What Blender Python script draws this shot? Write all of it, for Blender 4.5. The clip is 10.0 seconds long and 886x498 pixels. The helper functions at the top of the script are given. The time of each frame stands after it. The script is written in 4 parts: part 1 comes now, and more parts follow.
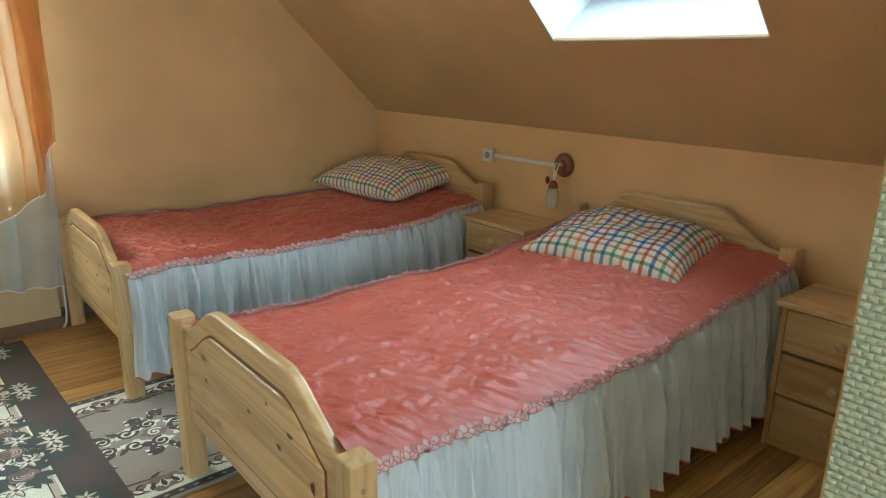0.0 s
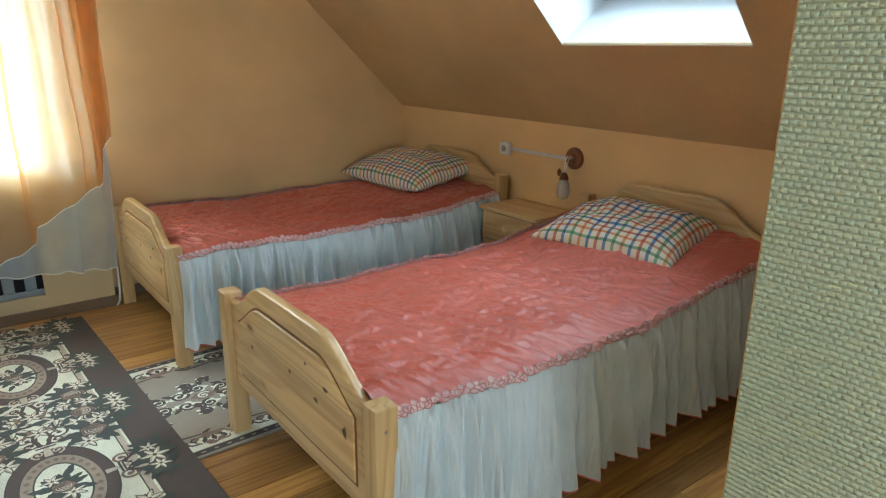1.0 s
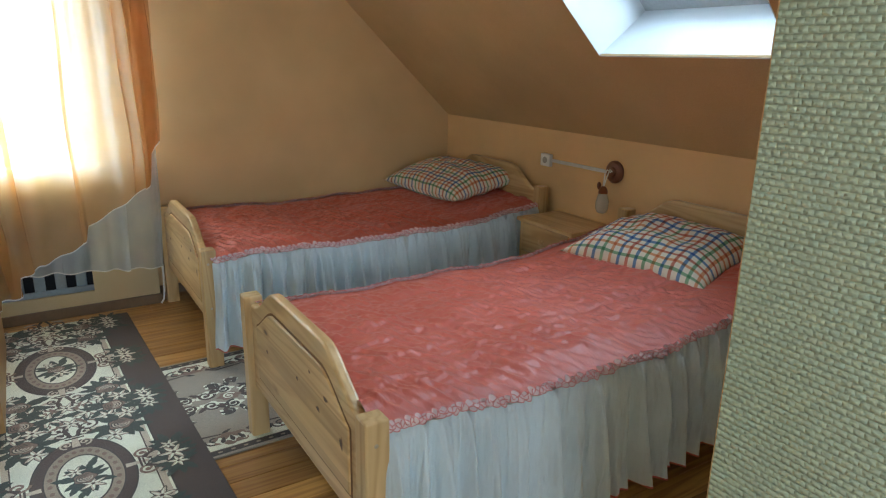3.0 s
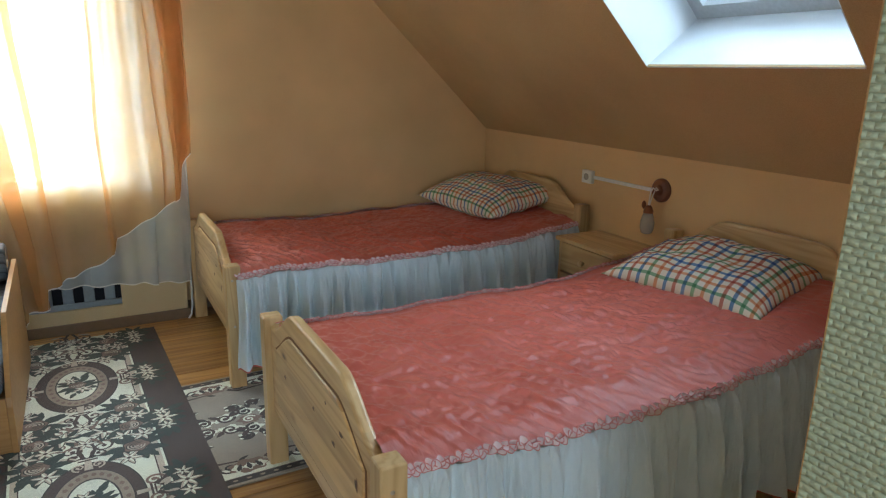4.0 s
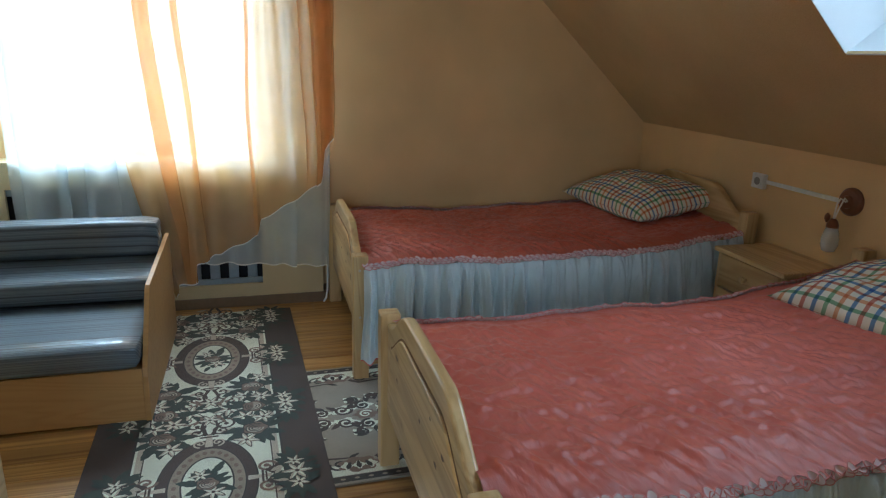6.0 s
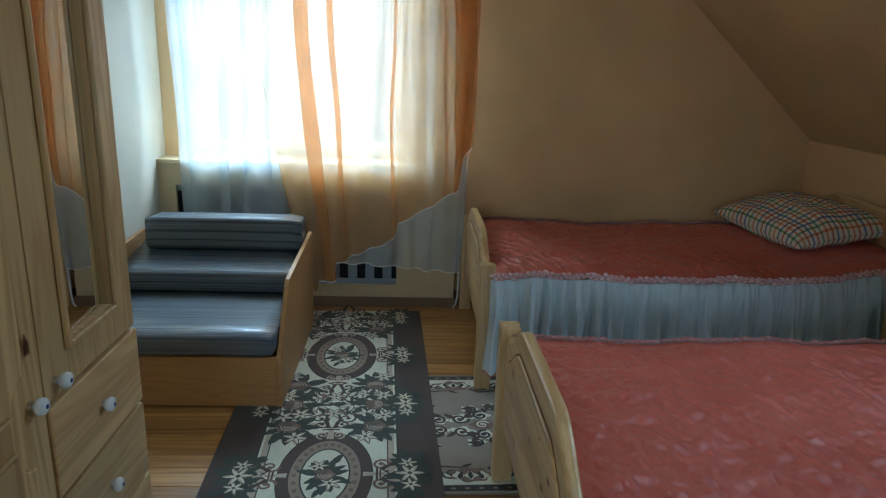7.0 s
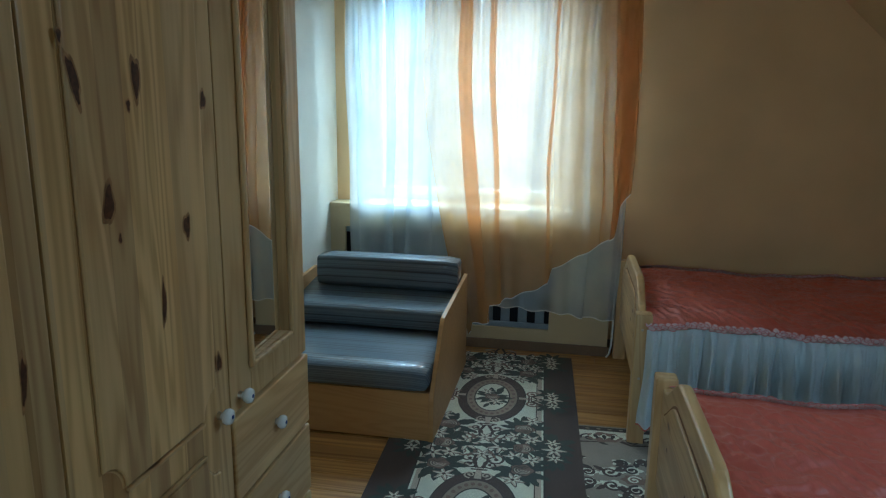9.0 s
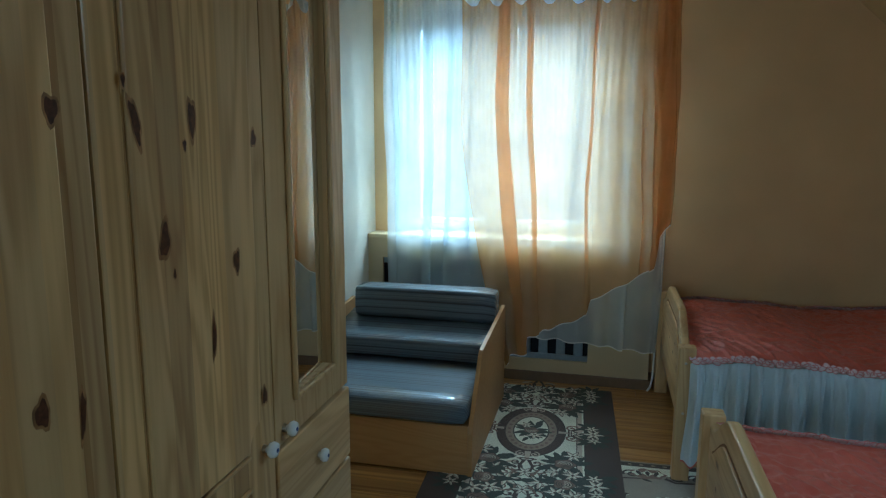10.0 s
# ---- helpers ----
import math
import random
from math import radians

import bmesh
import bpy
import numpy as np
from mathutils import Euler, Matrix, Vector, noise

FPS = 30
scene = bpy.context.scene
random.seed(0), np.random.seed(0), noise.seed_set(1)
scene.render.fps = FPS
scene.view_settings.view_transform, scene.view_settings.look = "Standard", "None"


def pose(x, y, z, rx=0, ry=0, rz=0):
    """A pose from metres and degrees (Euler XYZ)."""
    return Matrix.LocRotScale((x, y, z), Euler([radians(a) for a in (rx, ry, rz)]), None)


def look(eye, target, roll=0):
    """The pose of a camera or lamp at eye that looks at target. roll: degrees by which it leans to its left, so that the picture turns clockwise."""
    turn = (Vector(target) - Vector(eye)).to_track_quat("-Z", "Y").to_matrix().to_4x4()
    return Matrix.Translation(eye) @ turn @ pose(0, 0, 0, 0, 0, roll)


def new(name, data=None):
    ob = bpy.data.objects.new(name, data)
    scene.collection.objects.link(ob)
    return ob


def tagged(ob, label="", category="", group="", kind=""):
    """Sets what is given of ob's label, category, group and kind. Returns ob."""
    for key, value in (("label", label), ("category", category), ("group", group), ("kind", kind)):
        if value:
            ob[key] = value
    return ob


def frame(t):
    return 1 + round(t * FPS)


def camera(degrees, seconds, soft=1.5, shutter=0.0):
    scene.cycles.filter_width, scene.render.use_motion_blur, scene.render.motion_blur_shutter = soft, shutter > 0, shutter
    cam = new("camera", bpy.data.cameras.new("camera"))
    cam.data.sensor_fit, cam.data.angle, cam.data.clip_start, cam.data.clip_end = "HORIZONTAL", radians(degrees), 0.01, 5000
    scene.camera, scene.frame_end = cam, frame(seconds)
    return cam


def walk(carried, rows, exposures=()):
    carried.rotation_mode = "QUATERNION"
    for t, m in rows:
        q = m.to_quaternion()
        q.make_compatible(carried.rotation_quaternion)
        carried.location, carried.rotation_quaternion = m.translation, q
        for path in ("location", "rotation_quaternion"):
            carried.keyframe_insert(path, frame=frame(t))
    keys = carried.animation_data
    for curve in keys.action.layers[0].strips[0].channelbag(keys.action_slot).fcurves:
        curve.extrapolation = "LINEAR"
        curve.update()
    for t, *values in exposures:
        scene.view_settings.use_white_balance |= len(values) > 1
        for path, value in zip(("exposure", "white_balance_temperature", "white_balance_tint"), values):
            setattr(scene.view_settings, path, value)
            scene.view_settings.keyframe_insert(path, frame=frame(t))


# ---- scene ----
cam = camera(66.9, 10.0, 1.2)
PATH = [
    (0, (-0.043, 0.888, 1.400), (1.195, 2.364, 0.861), 0.9),
    (0.5, (-0.152, 0.741, 1.449), (1.054, 2.236, 0.892), 0.7),
    (1, (-0.196, 0.644, 1.469), (0.978, 2.159, 0.897), 0.6),
    (1.5, (-0.181, 0.599, 1.463), (0.963, 2.136, 0.888), 0.6),
    (2, (-0.142, 0.551, 1.473), (0.965, 2.113, 0.897), 1.2),
    (2.5, (-0.097, 0.546, 1.487), (0.969, 2.139, 0.917), 1.1),
    (4, (0.068, 0.702, 1.459), (0.995, 2.399, 0.946), 1.1),
    (4.5, (0.109, 0.755, 1.456), (0.983, 2.481, 0.948), 1.1),
    (5, (0.153, 0.817, 1.448), (0.955, 2.572, 0.92), 1.4),
    (5.5, (0.175, 0.86, 1.448), (0.868, 2.655, 0.901), 1.9),
    (5.7, (0.187, 0.864, 1.444), (0.819, 2.681, 0.896), 1.8),
    (6.8, (0.267, 0.898, 1.444), (0.439, 2.814, 0.894), 1.8),
    (7, (0.268, 0.89, 1.444), (0.372, 2.814, 0.909), 2.0),
    (7.5, (0.28, 0.876, 1.439), (0.216, 2.808, 0.927), 1.5),
    (8, (0.283, 0.864, 1.441), (0.079, 2.793, 0.954), 1.3),
    (8.5, (0.274, 0.849, 1.439), (-0.005, 2.778, 0.987), 1.1),
    (9, (0.268, 0.84, 1.444), (-0.086, 2.764, 1.032), 0.8),
    (9.5, (0.258, 0.833, 1.448), (-0.131, 2.758, 1.073), 0.6),
    (10, (0.246, 0.832, 1.455), (-0.209, 2.751, 1.128), 0.2),
]
EXPOSURES = [(0, 0.78, 5800, 1), (2.5, 0.50, 5600, 3), (4.0, 0.32, 5520, 4), (5.5, 0.06, 5350, 3), (7.0, -0.58, 5050, -1), (8.5, -0.78, 4880, -5), (10.0, -0.92, 4720, -9)]
walk(cam, [(t, look(eye, target, roll)) for t, eye, target, roll in PATH], EXPOSURES)


# ---- light ----
YS = -1.2
world = bpy.data.worlds.new("sky")
scene.world = world
world.use_nodes = True
wt = world.node_tree
sky = wt.nodes.new("ShaderNodeTexSky")
sky.sky_type = "NISHITA"
sky.sun_disc = False
sky.sun_elevation = radians(42)
sky.sun_rotation = radians(200)
wt.links.new(sky.outputs[0], wt.nodes["Background"].inputs[0])
wt.nodes["Background"].inputs[1].default_value = 0.12


def area(name, power, sx, sy, colour, m):
    lamp = bpy.data.lights.new(name, "AREA")
    lamp.shape, lamp.size, lamp.size_y, lamp.energy, lamp.color = "RECTANGLE", sx, sy, power, colour
    ob = new(name, lamp)
    ob.matrix_world = m
    return ob


area("window_daylight", 1050, 2.6, 2.0, (0.84, 0.94, 1.0), look((-0.39, 6.35, 3.05), (-0.34, 4.90, 1.45)))
area("skylight_daylight", 34, 1.1, 1.3, (0.84, 0.94, 1.0), look((2.42, 2.43, 2.62), (1.62, 2.43, 1.74)))
# assumed source: unseen daylight added behind the camera, placed to balance the room
area("passage_fill_daylight", 28, 1.0, 1.2, (0.84, 0.94, 1.0), look((-0.60, -1.50, 1.55), (0.6, 3.0, 1.3)))
sun = new("sun", bpy.data.lights.new("sun", "SUN"))
sun.data.energy, sun.data.angle, sun.data.color = 0.5, radians(15), (1.0, 0.97, 0.93)
sun.matrix_world = look((0, 0, 10), (-3, -4, 5))


# ---- materials ----
def mat(name):
    m = bpy.data.materials.new(name)
    m.use_nodes = True
    return m, m.node_tree, m.node_tree.nodes["Principled BSDF"]


def node(nt, kind, **inputs):
    n = nt.nodes.new("ShaderNode" + kind)
    for k, v in inputs.items():
        n.inputs[k.replace("_", " ")].default_value = v
    return n


def math_node(nt, op, a, b=None, c=None):
    n = nt.nodes.new("ShaderNodeMath")
    n.operation = op
    for i, v in enumerate((a, b, c)):
        if v is None:
            continue
        if isinstance(v, (int, float)):
            n.inputs[i].default_value = v
        else:
            nt.links.new(v, n.inputs[i])
    return n.outputs[0]


def ramp(nt, fac, stops, mode="LINEAR"):
    n = nt.nodes.new("ShaderNodeValToRGB")
    cr = n.color_ramp
    cr.interpolation = mode
    while len(cr.elements) < len(stops):
        cr.elements.new(0.5)
    for e, (p, c) in zip(cr.elements, stops):
        e.position, e.color = p, (*c, 1)
    nt.links.new(fac, n.inputs[0])
    return n.outputs[0]


def mix(nt, fac, a, b, kind="MIX"):
    n = nt.nodes.new("ShaderNodeMix")
    n.data_type, n.blend_type = "RGBA", kind
    for sock, v in ((n.inputs[0], fac), (n.inputs[6], a), (n.inputs[7], b)):
        if isinstance(v, (int, float)):
            sock.default_value = v
        elif isinstance(v, tuple):
            sock.default_value = (*v, 1)
        else:
            nt.links.new(v, sock)
    return n.outputs[2]


def coords(nt, scale=(1, 1, 1), which="Object", shift=None):
    tc = nt.nodes.new("ShaderNodeTexCoord")
    mp = nt.nodes.new("ShaderNodeMapping")
    mp.inputs["Scale"].default_value = scale
    nt.links.new(tc.outputs[which], mp.inputs[0])
    if shift is not None:
        nt.links.new(shift, mp.inputs["Location"])
    return mp.outputs[0]


def noise_tex(nt, vec, scale, detail=4.0, rough=0.5, distort=0.0):
    n = node(nt, "TexNoise", Scale=scale, Detail=detail, Roughness=rough, Distortion=distort)
    nt.links.new(vec, n.inputs["Vector"])
    return n.outputs["Fac"]


def bump(nt, bsdf, height, strength=0.3, distance=0.002):
    b = node(nt, "Bump", Strength=strength, Distance=distance)
    nt.links.new(height, b.inputs["Height"])
    nt.links.new(b.outputs[0], bsdf.inputs["Normal"])
    return b


def random_shift(nt, amount=7.0):
    oi = nt.nodes.new("ShaderNodeObjectInfo")
    cx = nt.nodes.new("ShaderNodeCombineXYZ")
    a = math_node(nt, "MULTIPLY", oi.outputs["Random"], amount)
    b = math_node(nt, "MULTIPLY", oi.outputs["Random"], amount * 2.3)
    c = math_node(nt, "MULTIPLY", oi.outputs["Random"], amount * 3.7)
    for i, v in enumerate((a, b, c)):
        nt.links.new(v, cx.inputs[i])
    return cx.outputs[0], oi.outputs["Random"]


def pine(name, axis, light=(0.70, 0.52, 0.27), dark=(0.44, 0.24, 0.085), knots=1.0, boards=0.0, across=2, rough=0.34, coat=0.25, spread=0.16):
    """Lacquered pine with its grain along axis; boards: width of glued strips along the axis across."""
    m, nt, b = mat(name)
    sh, rnd = random_shift(nt)
    sc = [6.0, 6.0, 6.0]
    sc[axis] = 0.55
    v = coords(nt, tuple(sc), shift=sh)
    sc2 = [55.0, 55.0, 55.0]
    sc2[axis] = 2.0
    fine = noise_tex(nt, coords(nt, tuple(sc2), shift=sh), 1.0, 3, 0.6)
    warp = noise_tex(nt, v, 1.0, 3, 0.45, 0.6)
    rings = math_node(nt, "SINE", math_node(nt, "MULTIPLY", warp, 70.0))
    rings = math_node(nt, "MULTIPLY_ADD", rings, 0.5, 0.5)
    tone = math_node(nt, "MULTIPLY_ADD", fine, 0.45, math_node(nt, "MULTIPLY", math_node(nt, "POWER", rings, 1.6), 0.28))
    col = ramp(nt, tone, [(0.18, light), (0.85, dark)])
    blot = noise_tex(nt, coords(nt, (1.3, 1.3, 1.3), shift=sh), 1.0, 2)
    col = mix(nt, 1.0, col, ramp(nt, blot, [(0.3, (0.82, 0.80, 0.76)), (0.7, (1.1, 1.06, 1.0))]), "MULTIPLY")
    if boards:
        sep = nt.nodes.new("ShaderNodeSeparateXYZ")
        tc = nt.nodes.new("ShaderNodeTexCoord")
        nt.links.new(tc.outputs["Object"], sep.inputs[0])
        cell = math_node(nt, "FLOOR", math_node(nt, "DIVIDE", sep.outputs[across], boards))
        wn = nt.nodes.new("ShaderNodeTexWhiteNoise")
        wn.noise_dimensions = "1D"
        nt.links.new(math_node(nt, "ADD", cell, math_node(nt, "MULTIPLY", rnd, 31.0)), wn.inputs["W"])
        col = mix(nt, 1.0, col, ramp(nt, wn.outputs["Value"], [(0.0, (1 - spread, 1 - 1.3 * spread, 1 - 1.7 * spread)), (0.5, (1.0, 1.0, 1.0)), (1.0, (1 + 0.5 * spread, 1 + 0.4 * spread, 1.0))]), "MULTIPLY")
    if knots:
        sk = [3.6, 3.6, 3.6]
        sk[axis] = 1.5
        kv = node(nt, "TexVoronoi", Scale=1.7, Randomness=1.0)
        nt.links.new(coords(nt, tuple(sk), shift=sh), kv.inputs["Vector"])
        d = math_node(nt, "MULTIPLY_ADD", noise_tex(nt, coords(nt, (30, 30, 30)), 1.0, 2), 0.03, kv.outputs["Distance"])
        halo = ramp(nt, d, [(0.03 + 0.05 * knots, (1, 1, 1)), (0.09 + 0.06 * knots, (0, 0, 0))])
        core = ramp(nt, d, [(0.03 + 0.03 * knots, (1, 1, 1)), (0.045 + 0.04 * knots, (0, 0, 0))])
        col = mix(nt, math_node(nt, "MULTIPLY", halo, 0.55), col, (0.30, 0.13, 0.035))
        col = mix(nt, math_node(nt, "MULTIPLY", core, 0.85), col, (0.07, 0.025, 0.01))
    nt.links.new(col, b.inputs["Base Color"])
    b.inputs["Roughness"].default_value = rough
    b.inputs["Coat Weight"].default_value = coat
    b.inputs["Coat Roughness"].default_value = 0.22
    bump(nt, b, tone, 0.12, 0.001)
    return m


def paint(name, colour, rough=0.75, grain=220.0, strength=0.12, vary=0.10):
    m, nt, b = mat(name)
    v = coords(nt)
    big = noise_tex(nt, v, 1.7, 4)
    lo, hi = tuple(c * (1 - vary) for c in colour), tuple(min(1.0, c * (1 + vary)) for c in colour)
    fine = noise_tex(nt, v, grain, 2)
    col = ramp(nt, big, [(0.3, lo), (0.7, hi)])
    col = mix(nt, 0.12, col, ramp(nt, fine, [(0.35, (0.0, 0.0, 0.0)), (0.65, (1.0, 1.0, 1.0))]), "SOFT_LIGHT")
    nt.links.new(col, b.inputs["Base Color"])
    b.inputs["Roughness"].default_value = rough
    bump(nt, b, fine, strength, 0.001)
    return m


def cloth(name, colour, through_light=0.3, clear=0.0, weave=900.0, rough=0.85, vary=0.08):
    """Thin fabric that lets part of the light through."""
    m, nt, b = mat(name)
    v = coords(nt)
    big = noise_tex(nt, v, 6.0, 3)
    col = ramp(nt, big, [(0.3, tuple(c * (1 - vary) for c in colour)), (0.7, tuple(min(1, c * (1 + vary)) for c in colour))])
    nt.links.new(col, b.inputs["Base Color"])
    b.inputs["Roughness"].default_value = rough
    b.inputs["Sheen Weight"].default_value = 0.15
    bump(nt, b, noise_tex(nt, v, weave, 1), 0.15, 0.0005)
    out = nt.nodes["Material Output"]
    tr = nt.nodes.new("ShaderNodeBsdfTranslucent")
    nt.links.new(col, tr.inputs[0])
    mx = nt.nodes.new("ShaderNodeMixShader")
    mx.inputs[0].default_value = through_light
    nt.links.new(b.outputs[0], mx.inputs[1])
    nt.links.new(tr.outputs[0], mx.inputs[2])
    last = mx
    if clear:
        tp = nt.nodes.new("ShaderNodeBsdfTransparent")
        nt.links.new(mix(nt, 0.74, col, (1.0, 1.0, 1.0)), tp.inputs[0])
        m2 = nt.nodes.new("ShaderNodeMixShader")
        m2.inputs[0].default_value = clear
        nt.links.new(mx.outputs[0], m2.inputs[1])
        nt.links.new(tp.outputs[0], m2.inputs[2])
        last = m2
    nt.links.new(last.outputs[0], out.inputs[0])
    return m


def plain(name, colour, rough=0.5, metal=0.0, vary=0.06, grain=60.0):
    m, nt, b = mat(name)
    n = noise_tex(nt, coords(nt), grain, 3)
    nt.links.new(ramp(nt, n, [(0.3, tuple(c * (1 - vary) for c in colour)), (0.7, tuple(min(1, c * (1 + vary)) for c in colour))]), b.inputs["Base Color"])
    b.inputs["Roughness"].default_value = rough
    b.inputs["Metallic"].default_value = metal
    return m


def glass(name, tint=(0.95, 0.98, 1.0)):
    m, nt, b = mat(name)
    out = nt.nodes["Material Output"]
    tp = nt.nodes.new("ShaderNodeBsdfTransparent")
    tp.inputs[0].default_value = (*tint, 1)
    gl = nt.nodes.new("ShaderNodeBsdfGlossy")
    gl.inputs["Roughness"].default_value = 0.02
    fr = nt.nodes.new("ShaderNodeFresnel")
    mx = nt.nodes.new("ShaderNodeMixShader")
    nt.links.new(fr.outputs[0], mx.inputs[0])
    nt.links.new(tp.outputs[0], mx.inputs[1])
    nt.links.new(gl.outputs[0], mx.inputs[2])
    nt.links.new(mx.outputs[0], out.inputs[0])
    return m


PINE_X, PINE_Y, PINE_Z = pine("pine_x", 0), pine("pine_y", 1, boards=0.085, across=2), pine("pine_z", 2)
PINE_TOP = pine("pine_top", 1, boards=0.09, across=0)
# one ochre paint: walls lightened to make up for missing light, ceilings left darker
WALL = paint("ochre_paint_lightened", (0.77, 0.525, 0.26))
SLOPE = paint("ochre_paint_darker", (0.59, 0.41, 0.20))
CREAM = paint("cream_wall_paint", (0.70, 0.65, 0.53))
COVER = paint("cream_cover_paint", (0.66, 0.54, 0.32), 0.5)
WHITE = paint("white_paint", (0.83, 0.86, 0.88), 0.45)
BASE = plain("taupe_skirting", (0.22, 0.15, 0.09), 0.5)
RECESS_SHADE = plain("recess_shade", (0.03, 0.03, 0.035), 0.9)
GRILLE = plain("blue_grey_enamel", (0.30, 0.36, 0.42), 0.4)
GROOVE_SHADE = plain("pine_groove_shade", (0.20, 0.10, 0.035), 0.6)
KNOT = plain("pine_knot", (0.085, 0.032, 0.014), 0.4, 0.0, 0.5, 120)
KNOT_RIM = plain("pine_knot_rim", (0.34, 0.19, 0.075), 0.4, 0.0, 0.4, 60)
GLASS = glass("window_glass")
STEEL = plain("steel", (0.55, 0.5, 0.42), 0.35, 1.0)
LAMINATE = pine("beech_laminate", 0, (0.50, 0.30, 0.12), (0.40, 0.22, 0.08), 0.0, rough=0.45, coat=0.1)


def wallpaper():
    m, nt, b = mat("green_relief_wallpaper")
    tc = nt.nodes.new("ShaderNodeTexCoord")
    sep = nt.nodes.new("ShaderNodeSeparateXYZ")
    nt.links.new(tc.outputs["Object"], sep.inputs[0])
    cx = nt.nodes.new("ShaderNodeCombineXYZ")
    wob = noise_tex(nt, tc.outputs["Object"], 55.0, 2)
    nt.links.new(math_node(nt, "MULTIPLY_ADD", wob, 0.006, math_node(nt, "ADD", sep.outputs[0], sep.outputs[1])), cx.inputs[0])
    nt.links.new(math_node(nt, "MULTIPLY_ADD", wob, 0.002, sep.outputs[2]), cx.inputs[1])
    sp = nt.nodes.new("ShaderNodeSeparateXYZ")
    nt.links.new(cx.outputs[0], sp.inputs[0])
    r = math_node(nt, "DIVIDE", sp.outputs[1], 0.0104)
    par = math_node(nt, "MULTIPLY", math_node(nt, "MODULO", math_node(nt, "FLOOR", r), 2.0), 0.5)
    a = math_node(nt, "ABSOLUTE", math_node(nt, "SINE", math_node(nt, "MULTIPLY", math_node(nt, "ADD", math_node(nt, "DIVIDE", sp.outputs[0], 0.0138), par), math.pi)))
    c = math_node(nt, "ABSOLUTE", math_node(nt, "SINE", math_node(nt, "MULTIPLY", r, math.pi)))
    h = math_node(nt, "MULTIPLY", math_node(nt, "POWER", c, 0.7), math_node(nt, "MULTIPLY_ADD", math_node(nt, "POWER", a, 0.6), 0.5, 0.5))
    h = math_node(nt, "MULTIPLY_ADD", noise_tex(nt, tc.outputs["Object"], 260.0, 3), 0.35, h)
    big = noise_tex(nt, tc.outputs["Object"], 2.5, 3)
    col = ramp(nt, big, [(0.3, (0.50, 0.57, 0.40)), (0.7, (0.57, 0.63, 0.46))])
    nt.links.new(col, b.inputs["Base Color"])
    b.inputs["Roughness"].default_value = 0.6
    bump(nt, b, h, 1.0, 0.0042)
    return m


PAPER = wallpaper()


def floor_wood():
    m, nt, b = mat("varnished_floor_boards")
    sh, rnd = random_shift(nt, 11.0)
    fine = noise_tex(nt, coords(nt, (1.6, 42, 42), shift=sh), 1.0, 4, 0.6)
    rings = noise_tex(nt, coords(nt, (0.5, 9, 9), shift=sh), 1.0, 3, 0.5, 1.0)
    rings = math_node(nt, "MULTIPLY_ADD", math_node(nt, "SINE", math_node(nt, "MULTIPLY", rings, 45.0)), 0.5, 0.5)
    tone = math_node(nt, "MULTIPLY_ADD", fine, 0.7, math_node(nt, "MULTIPLY", rings, 0.3))
    col = ramp(nt, tone, [(0.2, (0.64, 0.38, 0.12)), (0.8, (0.31, 0.145, 0.04))])
    col = mix(nt, 1.0, col, ramp(nt, rnd, [(0.0, (0.62, 0.56, 0.5)), (0.6, (1.0, 1.0, 1.0)), (1.0, (1.2, 1.18, 1.12))]), "MULTIPLY")
    nt.links.new(col, b.inputs["Base Color"])
    b.inputs["Roughness"].default_value = 0.3
    b.inputs["Coat Weight"].default_value = 0.35
    b.inputs["Coat Roughness"].default_value = 0.2
    bump(nt, b, tone, 0.08, 0.001)
    return m


BOARDS = floor_wood()


# ---- mesh helpers ----
def link(name, me, material, parent=None, label=""):
    if material is not None and not me.materials:
        me.materials.append(material)
    ob = new(name, me)
    if parent is not None:
        ob.parent = parent
    if label:
        ob["label"] = label
    return ob


def part(name, bm, material, parent=None, label="", smooth=False):
    me = bpy.data.meshes.new(name)
    bm.normal_update()
    bm.to_mesh(me)
    bm.free()
    if smooth:
        me.polygons.foreach_set("use_smooth", [True] * len(me.polygons))
    return link(name, me, material, parent, label)


def thing(name, at, label, category, group="", kind=""):
    e = new(name)
    e.location = at
    e.empty_display_size = 0.1
    return tagged(e, label, category, group, kind)


def block(bm, x0, x1, y0, y1, z0, z1, bevel=0.0, segments=2):
    made = bmesh.ops.create_cube(bm, size=1.0)["verts"]
    for v in made:
        v.co = Vector((x0 + (v.co.x + 0.5) * (x1 - x0), y0 + (v.co.y + 0.5) * (y1 - y0), z0 + (v.co.z + 0.5) * (z1 - z0)))
    if bevel:
        edges = {e for v in made for e in v.link_edges}
        bmesh.ops.bevel(bm, geom=list(edges), offset=bevel, segments=segments, affect="EDGES", profile=0.6)
    return bm


def box_part(name, dims, material, parent=None, bevel=0.0, label="", segments=2):
    return part(name, block(bmesh.new(), *dims, bevel, segments), material, parent, label)


def prism(points, axis, a, b, bevel=0.0):
    """A flat outline (two coordinates) drawn out along an axis from a to b."""
    bm = bmesh.new()

    def at(p, q):
        return {0: (q, p[0], p[1]), 1: (p[0], q, p[1]), 2: (p[0], p[1], q)}[axis]
    lo = [bm.verts.new(at(p, a)) for p in points]
    hi = [bm.verts.new(at(p, b)) for p in points]
    f1, f2 = bm.faces.new(lo), bm.faces.new(hi)
    n = len(points)
    for i in range(n):
        bm.faces.new((lo[i], lo[(i + 1) % n], hi[(i + 1) % n], hi[i]))
    bmesh.ops.recalc_face_normals(bm, faces=bm.faces)
    if bevel:
        edges = list({e for f in (f1, f2) for e in f.edges})
        bmesh.ops.bevel(bm, geom=edges, offset=bevel, segments=3, affect="EDGES", profile=0.5)
    return bm


